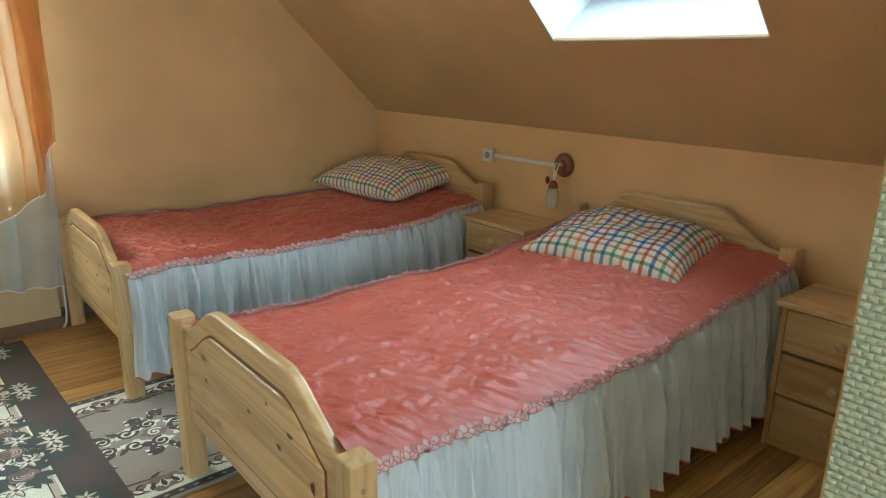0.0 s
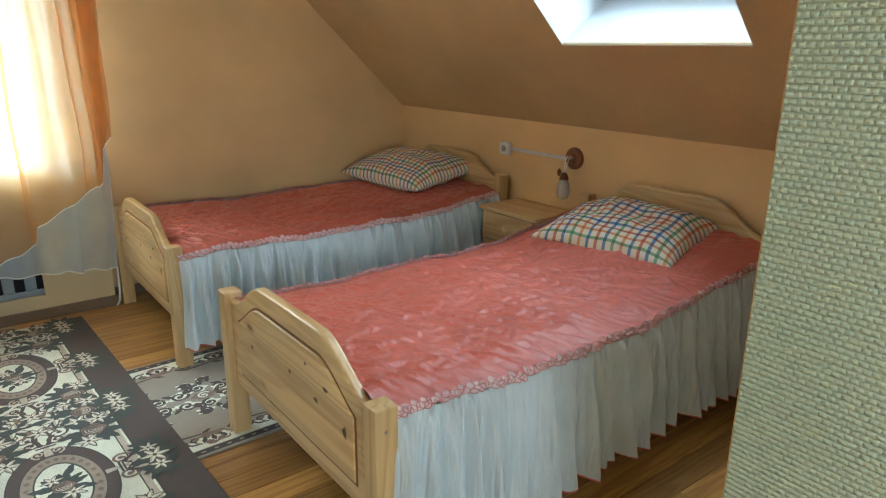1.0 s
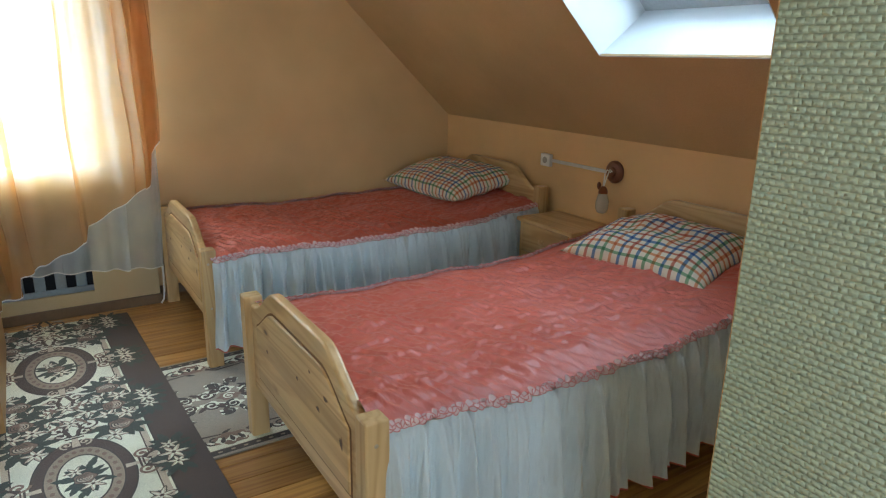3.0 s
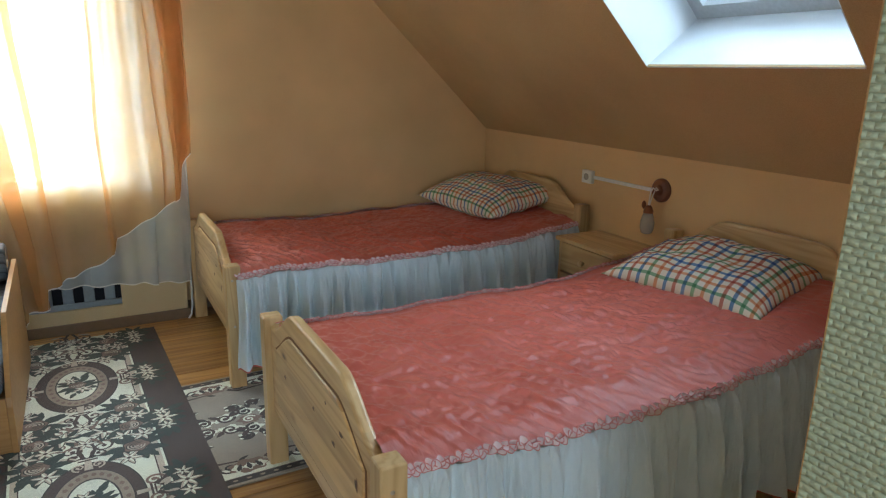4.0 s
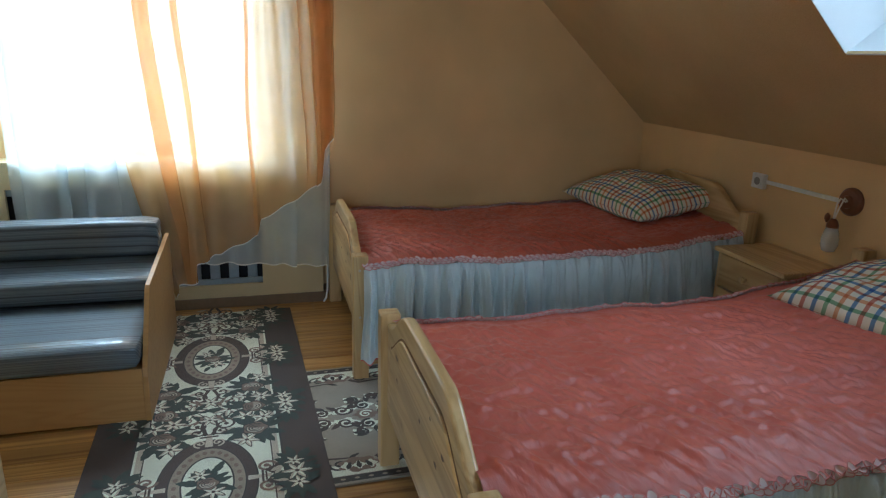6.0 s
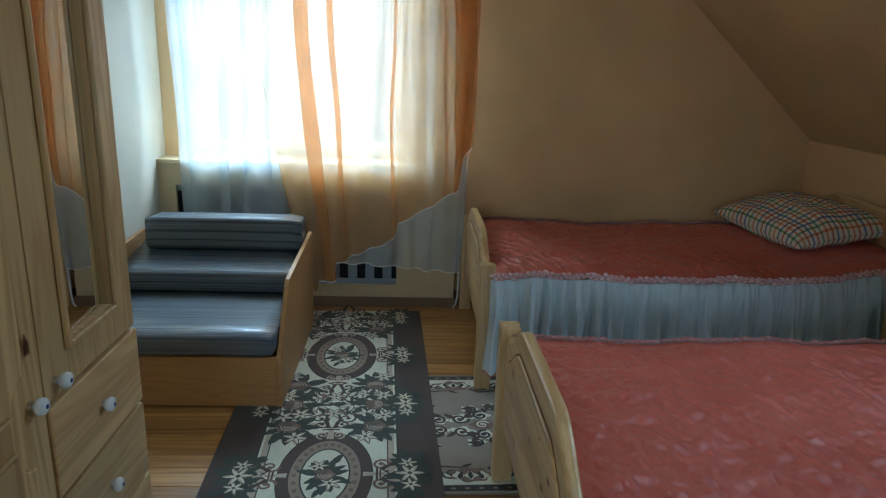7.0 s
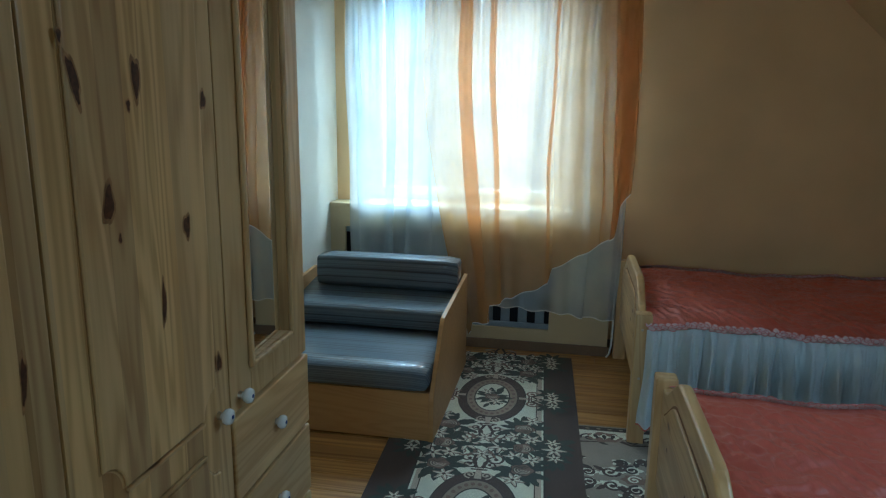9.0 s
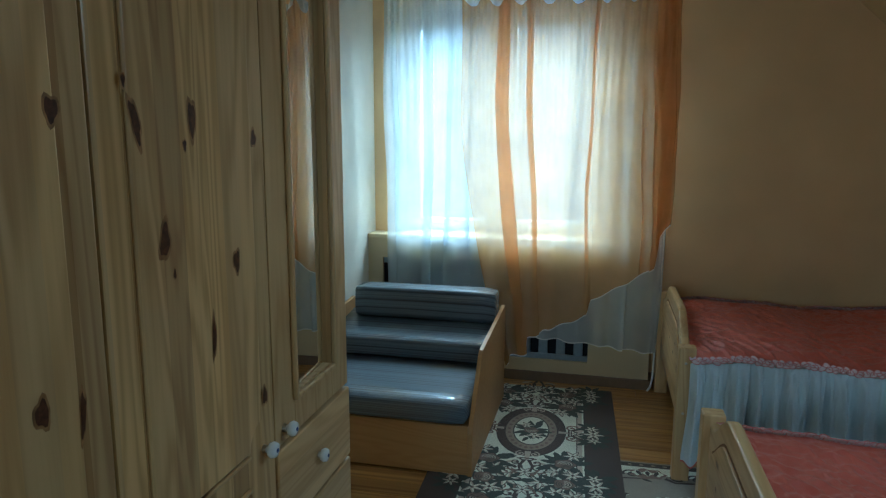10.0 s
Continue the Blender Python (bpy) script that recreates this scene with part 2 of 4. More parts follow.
def lathe(profile, steps=24, centre=(0, 0, 0), axis=2):
    bm = bmesh.new()
    rings = []
    for r, h in profile:
        ring = []
        for i in range(steps):
            a = 2 * math.pi * i / steps
            p = (r * math.cos(a), r * math.sin(a), h)
            if axis == 0:
                p = (h, p[0], p[1])
            elif axis == 1:
                p = (p[0], h, p[1])
            ring.append(bm.verts.new(Vector(p) + Vector(centre)))
        rings.append(ring)
    for a, b in zip(rings, rings[1:]):
        for i in range(steps):
            bm.faces.new((a[i], a[(i + 1) % steps], b[(i + 1) % steps], b[i]))
    for ring in (rings[0], rings[-1]):
        bm.faces.new(ring)
    bmesh.ops.recalc_face_normals(bm, faces=bm.faces)
    return bm


def sheet(nu, nv, fn):
    """A grid mesh; fn(u, v) gives the place of each corner, u and v from 0 to 1."""
    bm = bmesh.new()
    rows = [[bm.verts.new(fn(i / nu, j / nv)) for i in range(nu + 1)] for j in range(nv + 1)]
    for j in range(nv):
        for i in range(nu):
            bm.faces.new((rows[j][i], rows[j][i + 1], rows[j + 1][i + 1], rows[j + 1][i]))
    return bm


def tube(points, radius, name, material, parent=None, label=""):
    cu = bpy.data.curves.new(name, "CURVE")
    cu.dimensions, cu.bevel_depth, cu.bevel_resolution = "3D", radius, 2
    sp = cu.splines.new("POLY")
    sp.points.add(len(points) - 1)
    for p, q in zip(sp.points, points):
        p.co = (*q, 1)
    tmp = bpy.data.objects.new("tmp", cu)
    me = bpy.data.meshes.new_from_object(tmp)
    bpy.data.objects.remove(tmp)
    me.name = name
    me.polygons.foreach_set("use_smooth", [True] * len(me.polygons))
    me.materials.clear()
    return link(name, me, material, parent, label)


# ---- structure ----
XW, XE, YN = -1.165, 2.70, 4.90
KNEE, RISE, CEIL = 1.062, 0.93, 2.46
XC = XE - (CEIL - KNEE) / RISE


def slope_z(x):
    return KNEE + (XE - x) * RISE


def structure(ob, label, category):
    return tagged(ob, label, category, "", "structure")


floor_base = structure(box_part("floor", (XW - 0.2, XE + 0.2, YS - 0.2, YN + 0.3, -0.14, -0.022), BASE), "varnished honey-brown softwood board floor", "floor")
structure(box_part("wall_east", (XE, XE + 0.2, YS - 0.2, YN + 0.3, -0.14, KNEE + 0.12), WALL), "low ochre-painted knee wall under the sloped ceiling", "wall")
structure(box_part("wall_west", (XW - 0.2, XW, YS - 0.2, YN + 0.3, -0.14, CEIL + 0.1), CREAM), "pale cream-painted side wall beside the window", "wall")
# unseen end wall; its opening is added to let the passage fill light in
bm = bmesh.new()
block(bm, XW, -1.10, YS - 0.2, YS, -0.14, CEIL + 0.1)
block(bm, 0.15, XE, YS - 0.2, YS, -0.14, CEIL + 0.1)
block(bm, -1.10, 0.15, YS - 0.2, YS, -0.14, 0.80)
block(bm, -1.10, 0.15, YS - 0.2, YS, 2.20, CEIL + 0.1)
structure(part("wall_south", bm, WALL), "unseen ochre end wall of the passage with an opening added for light", "wall")
# gable wall with the window opening
WX0, WX1, WZ0, WZ1 = -1.03, 0.27, 0.868, 2.26
bm = bmesh.new()
block(bm, XW, WX0, YN, YN + 0.3, -0.14, CEIL + 0.1)
block(bm, WX1, XE + 0.2, YN, YN + 0.3, -0.14, CEIL + 0.1)
block(bm, WX0, WX1, YN, YN + 0.3, -0.14, WZ0)
block(bm, WX0, WX1, YN, YN + 0.3, WZ1, CEIL + 0.1)
structure(part("wall_north", bm, WALL), "ochre-painted gable wall with the curtained window", "wall")
# green partition
structure(box_part("wall_partition", (0.860, 0.99, YS, 1.157, -0.02, CEIL + 0.05), PAPER), "partition covered in pale green relief wallpaper", "wall")
# unseen face; pale colour chosen to keep yellow bounce off the near bed skirt
structure(box_part("wall_partition_return", (0.992, XE, 1.045, 1.157, -0.02, CEIL + 0.05), CREAM), "unseen back of the partition, made pale to lessen yellow bounce", "wall")
structure(box_part("trim", (0.862, 0.992, 1.1575, 1.1605, -0.02, CEIL + 0.05), WALL), "ochre-painted end of the partition", "wall")
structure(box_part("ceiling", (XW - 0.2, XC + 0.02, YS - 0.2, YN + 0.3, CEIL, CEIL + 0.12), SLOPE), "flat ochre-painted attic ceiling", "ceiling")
# slope with the skylight opening
SY0, SY1, SX0, SX1 = 1.965, 2.895, 2.235, 1.36
NX, NZ = RISE / math.hypot(1, RISE), 1 / math.hypot(1, RISE)
THICK = 0.30


def slab(bm, xa, xb, y0, y1, thick=THICK):
    lo = [(xa, slope_z(xa)), (xb, slope_z(xb))]
    vs = []
    for y in (y0, y1):
        for x, z in lo:
            vs.append(bm.verts.new((x, y, z)))
        for x, z in reversed(lo):
            vs.append(bm.verts.new((x + NX * thick, y, z + NZ * thick)))
    for f in ((0, 1, 2, 3), (4, 5, 6, 7), (0, 1, 5, 4), (1, 2, 6, 5), (2, 3, 7, 6), (3, 0, 4, 7)):
        bm.faces.new([vs[i] for i in f])


bm = bmesh.new()
slab(bm, XE, XC - 0.1, YS - 0.2, SY0)
slab(bm, XE, XC - 0.1, SY1, YN + 0.3)
slab(bm, XE + 0.1, SX0, SY0, SY1, 0.012)
slab(bm, SX1, XC - 0.1, SY0, SY1, 0.012)
bmesh.ops.recalc_face_normals(bm, faces=bm.faces)
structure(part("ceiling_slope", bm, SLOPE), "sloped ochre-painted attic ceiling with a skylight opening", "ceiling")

# pale distance beyond the window: bright haze below, bare branches against the sky above
bd, bnt, bb = mat("hazy_distance")
bv = coords(bnt)
bsep = bnt.nodes.new("ShaderNodeSeparateXYZ")
bnt.links.new(bv, bsep.inputs[0])
up_ = math_node(bnt, "MULTIPLY_ADD", bsep.outputs[2], 0.28, -0.35)
bcol = ramp(bnt, up_, [(0.0, (0.95, 0.98, 1.0)), (0.45, (0.86, 0.94, 1.0)), (1.0, (0.55, 0.74, 0.95))])
twig = noise_tex(bnt, coords(bnt, (1.5, 1.0, 1.1)), 1.0, 6, 0.65, 1.5)
twig = math_node(bnt, "ABSOLUTE", math_node(bnt, "SUBTRACT", twig, 0.5))
tw = ramp(bnt, twig, [(0.0, (0.42, 0.46, 0.52)), (0.022, (1.0, 1.0, 1.0))])
bcol = mix(bnt, ramp(bnt, up_, [(0.45, (0.0, 0.0, 0.0)), (0.7, (0.8, 0.8, 0.8))]), bcol, mix(bnt, 1.0, bcol, tw, "MULTIPLY"))
bem = bnt.nodes.new("ShaderNodeEmission")
bem.inputs[1].default_value = 1.8
bnt.links.new(bcol, bem.inputs[0])
bnt.links.new(bem.outputs[0], bnt.nodes["Material Output"].inputs[0])
structure(box_part("backdrop", (-9.0, 8.0, 12.0, 12.05, -4.0, 7.0), bd), "pale hazy sky and bare branches outside the window", "backdrop")

# ---- window, skylight, radiator cover ----
FRAME_WHITE = plain("white_window_plastic", (0.80, 0.82, 0.83), 0.3)


def sash(parent, x0, x1, y0, y1, z0, z1, w):
    """One casement: four bars and a pane."""
    frame_part = part("sash", bmesh.new(), FRAME_WHITE, parent)
    bm = bmesh.new()
    block(bm, x0, x0 + w, y0, y1, z0, z1, 0.006)
    block(bm, x1 - w, x1, y0, y1, z0, z1, 0.006)
    block(bm, x0 + w, x1 - w, y0, y1, z0, z0 + 0.05, 0.006)
    block(bm, x0 + w, x1 - w, y0, y1, z1 - w, z1, 0.006)
    bm.to_mesh(frame_part.data)
    bm.free()
    pane = box_part("pane", (x0 + w - 0.005, x1 - w + 0.005, (y0 + y1) / 2 - 0.003, (y0 + y1) / 2 + 0.003, z0 + 0.045, z1 - w + 0.005), GLASS, frame_part)
    pane.visible_shadow = False


win = thing("window_1", (0, 0, 0), "white two-casement window behind sheer curtains", "window", "", "structure")
bm = bmesh.new()
block(bm, WX0, WX0 + 0.06, 5.02, 5.09, WZ0, WZ1, 0.004)
block(bm, WX1 - 0.06, WX1, 5.02, 5.09, WZ0, WZ1, 0.004)
block(bm, WX0 + 0.06, WX1 - 0.06, 5.02, 5.09, WZ0, WZ0 + 0.03, 0.004)
block(bm, WX0 + 0.06, WX1 - 0.06, 5.02, 5.09, WZ1 - 0.06, WZ1, 0.004)
part("window_frame", bm, FRAME_WHITE, win)
WMID = (WX0 + WX1) / 2
sash(win, WX0 + 0.055, WMID + 0.005, 5.0, 5.06, WZ0 + 0.026, WZ1 - 0.055, 0.085)
sash(win, WMID + 0.008, WX1 - 0.055, 5.0, 5.06, WZ0 + 0.026, WZ1 - 0.055, 0.085)

sky_win = thing("window_2", (0, 0, 0), "white-lined roof window in the sloped ceiling", "skylight", "", "structure")
# the lining runs a little flatter than square to the slope at its foot
DEEP = 0.34
FX, FZ = 0.80 * DEEP, 0.60 * DEEP
TX, TZ = 0.50 * DEEP, 0.87 * DEEP
LIN = 0.012


def quad_slab(name, a, b, c, d, n):
    bm = bmesh.new()
    lo = [bm.verts.new(p) for p in (a, b, c, d)]
    hi = [bm.verts.new(Vector(p) + Vector(n) * LIN) for p in (a, b, c, d)]
    bm.faces.new(lo), bm.faces.new(hi)
    for i in range(4):
        bm.faces.new((lo[i], lo[(i + 1) % 4], hi[(i + 1) % 4], hi[i]))
    bmesh.ops.recalc_face_normals(bm, faces=bm.faces)
    return part(name, bm, WHITE, sky_win)


b0, t0 = (SX0, slope_z(SX0)), (SX1, slope_z(SX1))
b1, t1 = (b0[0] + FX, b0[1] + FZ), (t0[0] + TX, t0[1] + TZ)
A0, A1 = SY0 + 0.004, SY1 - 0.004
quad_slab("lining", (b0[0], A0, b0[1]), (b0[0], A1, b0[1]), (b1[0], A1, b1[1]), (b1[0], A0, b1[1]), (0.3, 0, -0.45))
quad_slab("lining", (t0[0] + 0.006, A0, t0[1] - 0.005), (t0[0] + 0.006, A1, t0[1] - 0.005), (t1[0], A1, t1[1]), (t1[0], A0, t1[1]), (-0.3, 0, 0.3))
for y, s in ((A0, -0.25), (A1, 0.25)):
    quad_slab("lining", (b0[0], y, b0[1]), (t0[0], y, t0[1]), (t1[0], y, t1[1]), (b1[0], y, b1[1]), (0, s, 0))
# frame and pane of the roof window, in the plane of the lining's far end
ux, uz = t1[0] - b1[0], t1[1] - b1[1]
ul = math.hypot(ux, uz)
ux, uz = ux / ul, uz / ul


def roof_bar(bm, s0, s1, y0, y1, lift0, lift1):
    vs = []
    for y in (y0, y1):
        for s_, l_ in ((s0, lift0), (s1, lift0), (s1, lift1), (s0, lift1)):
            vs.append(bm.verts.new((b1[0] + ux * s_ + uz * l_, y, b1[1] + uz * s_ - ux * l_)))
    for f in ((0, 1, 2, 3), (4, 5, 6, 7), (0, 1, 5, 4), (1, 2, 6, 5), (2, 3, 7, 6), (3, 0, 4, 7)):
        bm.faces.new([vs[i] for i in f])


bm = bmesh.new()
roof_bar(bm, -0.02, 0.07, SY0, SY1, 0.0, 0.06)
roof_bar(bm, ul - 0.07, ul + 0.02, SY0, SY1, 0.0, 0.06)
roof_bar(bm, 0.07, ul - 0.07, SY0, SY0 + 0.07, 0.0, 0.06)
roof_bar(bm, 0.07, ul - 0.07, SY1 - 0.07, SY1, 0.0, 0.06)
bmesh.ops.recalc_face_normals(bm, faces=bm.faces)
part("window_frame", bm, plain("grey_window_frame", (0.52, 0.54, 0.55), 0.4), sky_win)
bm = bmesh.new()
roof_bar(bm, 0.07, ul - 0.07, SY0 + 0.07, SY1 - 0.07, 0.03, 0.036)
bmesh.ops.recalc_face_normals(bm, faces=bm.faces)
pane = part("pane", bm, GLASS, sky_win)
pane.visible_shadow = False

# radiator cover under the window
BX0, BX1, BY = XW, 0.55, 4.755
SL0, SL1, SLZ0, SLZ1 = -1.07, 0.20, 0.135, 0.72
cover = thing("radiator_cover", (0, 0, 0), "cream-painted boxed-in radiator cover below the window", "radiator cover", "", "structure")
bm = bmesh.new()
block(bm, BX0, SL0, BY, BY + 0.02, 0, 0.84)
block(bm, SL1, BX1, BY, BY + 0.02, 0, 0.84)
block(bm, SL0, SL1, BY, BY + 0.02, 0, SLZ0)
block(bm, SL0, SL1, BY, BY + 0.02, SLZ1, 0.84)
block(bm, BX1 - 0.02, BX1, BY + 0.02, YN, 0, 0.84)
part("front_panel", bm, COVER, cover)
box_part("window_sill", (BX0, BX1 + 0.01, BY - 0.012, YN + 0.12, 0.84, 0.866), COVER, cover, 0.005)
# near-black sheet: the shade inside the cover, put into its colour
box_part("shade_sheet", (SL0 - 0.03, SL1 + 0.03, YN - 0.03, YN - 0.004, 0.02, 0.8), RECESS_SHADE, cover)
x = SL0 + 0.03
while x < SL1 - 0.03:
    box_part("slat", (x, x + 0.055, BY + 0.05, BY + 0.075, SLZ0 - 0.03, SLZ1 + 0.03), GRILLE, cover, 0.006)
    x += 0.105
box_part("rail", (SL0 - 0.02, SL1 + 0.02, BY + 0.03, BY + 0.05, SLZ0 - 0.02, SLZ0 + 0.028), GRILLE, cover, 0.004)
box_part("rail", (SL0 - 0.02, SL1 + 0.02, BY + 0.03, BY + 0.05, SLZ1 - 0.04, SLZ1 + 0.02), GRILLE, cover, 0.004)
bm = bmesh.new()
block(bm, BX0, BX1 + 0.012, BY - 0.014, BY - 0.001, 0.0, 0.062, 0.005)
block(bm, BX1 + 0.001, BX1 + 0.014, BY - 0.001, YN, 0.0, 0.062, 0.005)
structure(part("baseboard", bm, BASE), "taupe skirting board along the radiator cover", "baseboard")
bm = bmesh.new()
block(bm, BX1 + 0.014, XE, YN - 0.014, YN - 0.001, 0.0, 0.062, 0.005)
structure(part("baseboard", bm, BASE), "taupe skirting board along the gable wall", "baseboard")
bm = bmesh.new()
block(bm, XE - 0.014, XE - 0.001, 1.165, YN - 0.016, 0.0, 0.062, 0.005)
structure(part("baseboard", bm, BASE), "taupe skirting board along the knee wall", "baseboard")
cable = tube([(0.575, 4.742, 0.50), (0.577, 4.74, 0.32), (0.575, 4.738, 0.16), (0.572, 4.734, 0.08), (0.562, 4.722, 0.03), (0.545, 4.715, 0.008)], 0.006, "cable", WHITE)
tagged(cable, "thin white cable hanging beside the radiator cover", "cable")

# ---- curtains ----
SHEER = cloth("white_voile", (0.86, 0.93, 1.0), 0.42, 0.44)
ORANGE = cloth("orange_voile", (0.92, 0.54, 0.20), 0.36, 0.56)
PIPING = plain("white_piping", (0.85, 0.84, 0.8), 0.7)


def smooth_step(k):
    k = max(0.0, min(1.0, k))
    return k * k * (3 - 2 * k)


def lerp_table(table, u):
    for (a, *p), (b, *q) in zip(table, table[1:]):
        if u <= b:
            k = 0 if b == a else (u - a) / (b - a)
            return [x0 + (x1 - x0) * k for x0, x1 in zip(p, q)]
    return list(table[-1][1:])


def folds(seed, count, sharp=1.0):
    rnd = random.Random(seed)
    marks, x = [], 0.0
    while x < 1.0:
        marks.append((x, rnd.uniform(0.45, 1.0)))
        x += rnd.uniform(0.6, 1.4) / count
    marks.append((1.001, 0.6))

    def f(u):
        for (a, p), (b, q) in zip(marks, marks[1:]):
            if u < b:
                k = max(0.0, (u - a) / (b - a))
                return (p + (q - p) * k) * (0.5 - 0.5 * math.cos(2 * math.pi * k)) ** sharp
        return 0.0
    return f


ROD_Z = 2.325


def curtain(name, path, table, y, depth, seed, count, material, label, top=2.245, n=420, m=46):
    """path: the fabric's way along the rod, doubling back in pleats; table rows: x at the rod, foot x, foot z."""
    f, g = folds(seed, count), folds(seed + 5, count * 0.6)
    th = thing(name, (0, 0, 0), label, "curtain")
    lengths = [0.0]
    for a, b in zip(path, path[1:]):
        lengths.append(lengths[-1] + abs(b - a))
    total = lengths[-1]

    def rail(u):
        s_ = u * total
        for i, (a, b) in enumerate(zip(lengths, lengths[1:])):
            if s_ <= b + 1e-9:
                k = (s_ - a) / max(1e-9, b - a)
                return path[i] + (path[i + 1] - path[i]) * k, i + smooth_step(k)
        return path[-1], len(path) - 1

    def at(u, v):
        xt, layer = rail(u)
        xb, zb = lerp_table(table, xt)
        drop = 0.075 * abs(math.sin(xt * math.pi / 0.145)) ** 1.2
        zt = top - drop
        z = zt + (zb - zt) * v
        x = xt + (xb - xt) * smooth_step((v - 0.22) / 1.3) / smooth_step(0.6)
        d = depth * (f(u) * (0.45 + 0.55 * (1 - v)) + g(u) * 0.7 * v) + 0.006 * math.sin(9 * v + 13 * u) + 0.007 * (layer % 4) + 0.010 * (1 - v) ** 4 * math.sin(xt * 150 + 2 * math.sin(9 * xt))
        return (x + 0.010 * math.sin(5 * v + 9 * xt) + 0.004 * math.sin(14 * v + 40 * u), y - d, z + 0.006 * math.sin(xt * 45))
    part("fabric", sheet(n, m, at), material, th, smooth=True)

    def hem(u, v):
        p = at(u, 1.0)
        return (p[0], p[1] - 0.001, p[2] - 0.004 + 0.007 * v)
    part("hem", sheet(n, 1, hem), PIPING, th)

    def side(w):
        def edge(u, v):
            p = at(w, v)
            return (p[0] - 0.002 + 0.004 * u, p[1] - 0.001, p[2])
        return edge
    for w in (0.0, 1.0):
        part("edge_piping", sheet(1, m, side(w)), material, th)
    return th


curtain("sheer_curtain", [-1.03, -0.94, -0.98, -0.80, -0.74, -0.80, -0.62, -0.66, -0.50, -0.53, 0.10, 0.07, 0.40, 0.36, 0.60], [(-1.03, -1.03, 0.30), (-0.10, -0.12, 0.285), (0.22, 0.22, 0.27), (0.60, 0.585, 0.235)], 4.730, 0.022, 3, 15, SHEER,
        "white sheer voile curtain hanging over the window", 2.31)
curtain("orange_curtain", [-0.57, -0.274, -0.352, -0.15, -0.182, -0.148, 0.186, 0.166, 0.190, 0.450, 0.436, 0.598, 0.49, 0.612, 0.525, 0.612],
        [(-0.57, -0.275, 0.105), (-0.50, -0.262, 0.125), (-0.40, -0.255, 0.178), (-0.276, -0.160, 0.187), (-0.262, -0.150, 0.293), (0.0, 0.02, 0.372), (0.186, 0.186, 0.452), (0.196, 0.205, 0.535), (0.40, 0.416, 0.668), (0.47, 0.50, 0.715),
         (0.525, 0.545, 0.75), (0.553, 0.567, 0.925), (0.585, 0.60, 0.965), (0.612, 0.628, 0.985)],
        4.680, 0.035, 11, 9, ORANGE, "sheer orange curtain with a slanted piped hem")
rod = thing("curtain_rod", (0, 0, 0), "thin white curtain rod above the window", "curtain rod")
part("rod", lathe([(0.009, -1.10), (0.009, 0.72)], 12, (0, 4.67, ROD_Z), 0), FRAME_WHITE, rod)
for x in (-1.0, 0.62):
    box_part("bracket", (x - 0.01, x + 0.01, 4.67, YN, ROD_Z - 0.012, ROD_Z + 0.012), FRAME_WHITE, rod)
for i in range(24):
    part("ring", lathe([(0.011, 0), (0.014, 0.002), (0.011, 0.004)], 10, (-1.0 + i * 0.07, 4.67, ROD_Z), 0), FRAME_WHITE, rod)



def knot(parent, x, y, z, ry, rz, lean=0.0):
    """A knot in a board that faces along x, with its darker heart."""
    for nm, k, lift, m in (("knot", 1.0, 0.0004, KNOT_RIM), ("knot_heart", 0.74, 0.0008, KNOT)):
        bm = bmesh.new()
        vs = []
        for i in range(18):
            a = 2 * math.pi * i / 18
            wob = 1 + 0.16 * math.sin(3 * a + y * 40) + 0.08 * math.sin(5 * a + z * 70)
            py, pz = ry * k * wob * math.cos(a), rz * k * wob * math.sin(a)
            vs.append(bm.verts.new((x + lift * (1 if x > -0.5 and x < 0 else -1), y + py + lean * pz, z + pz)))
        bm.faces.new(vs)
        part(nm, bm, m, parent)


# ---- beds ----
BED_W, BED_L = 1.115, 2.08


def arch(low, high, inset=0.0):
    c = BED_W / 2
    pts = []
    y0, y1 = 0.064 + inset, BED_W - 0.064 - inset
    n = 34
    for i in range(n + 1):
        y = y1 + (y0 - y1) * i / n
        w = abs(y - c)
        pts.append((y, low + (high - low) * smooth_step((0.475 - w) / 0.27) - inset * (0.95 if inset else 0)))
    return pts


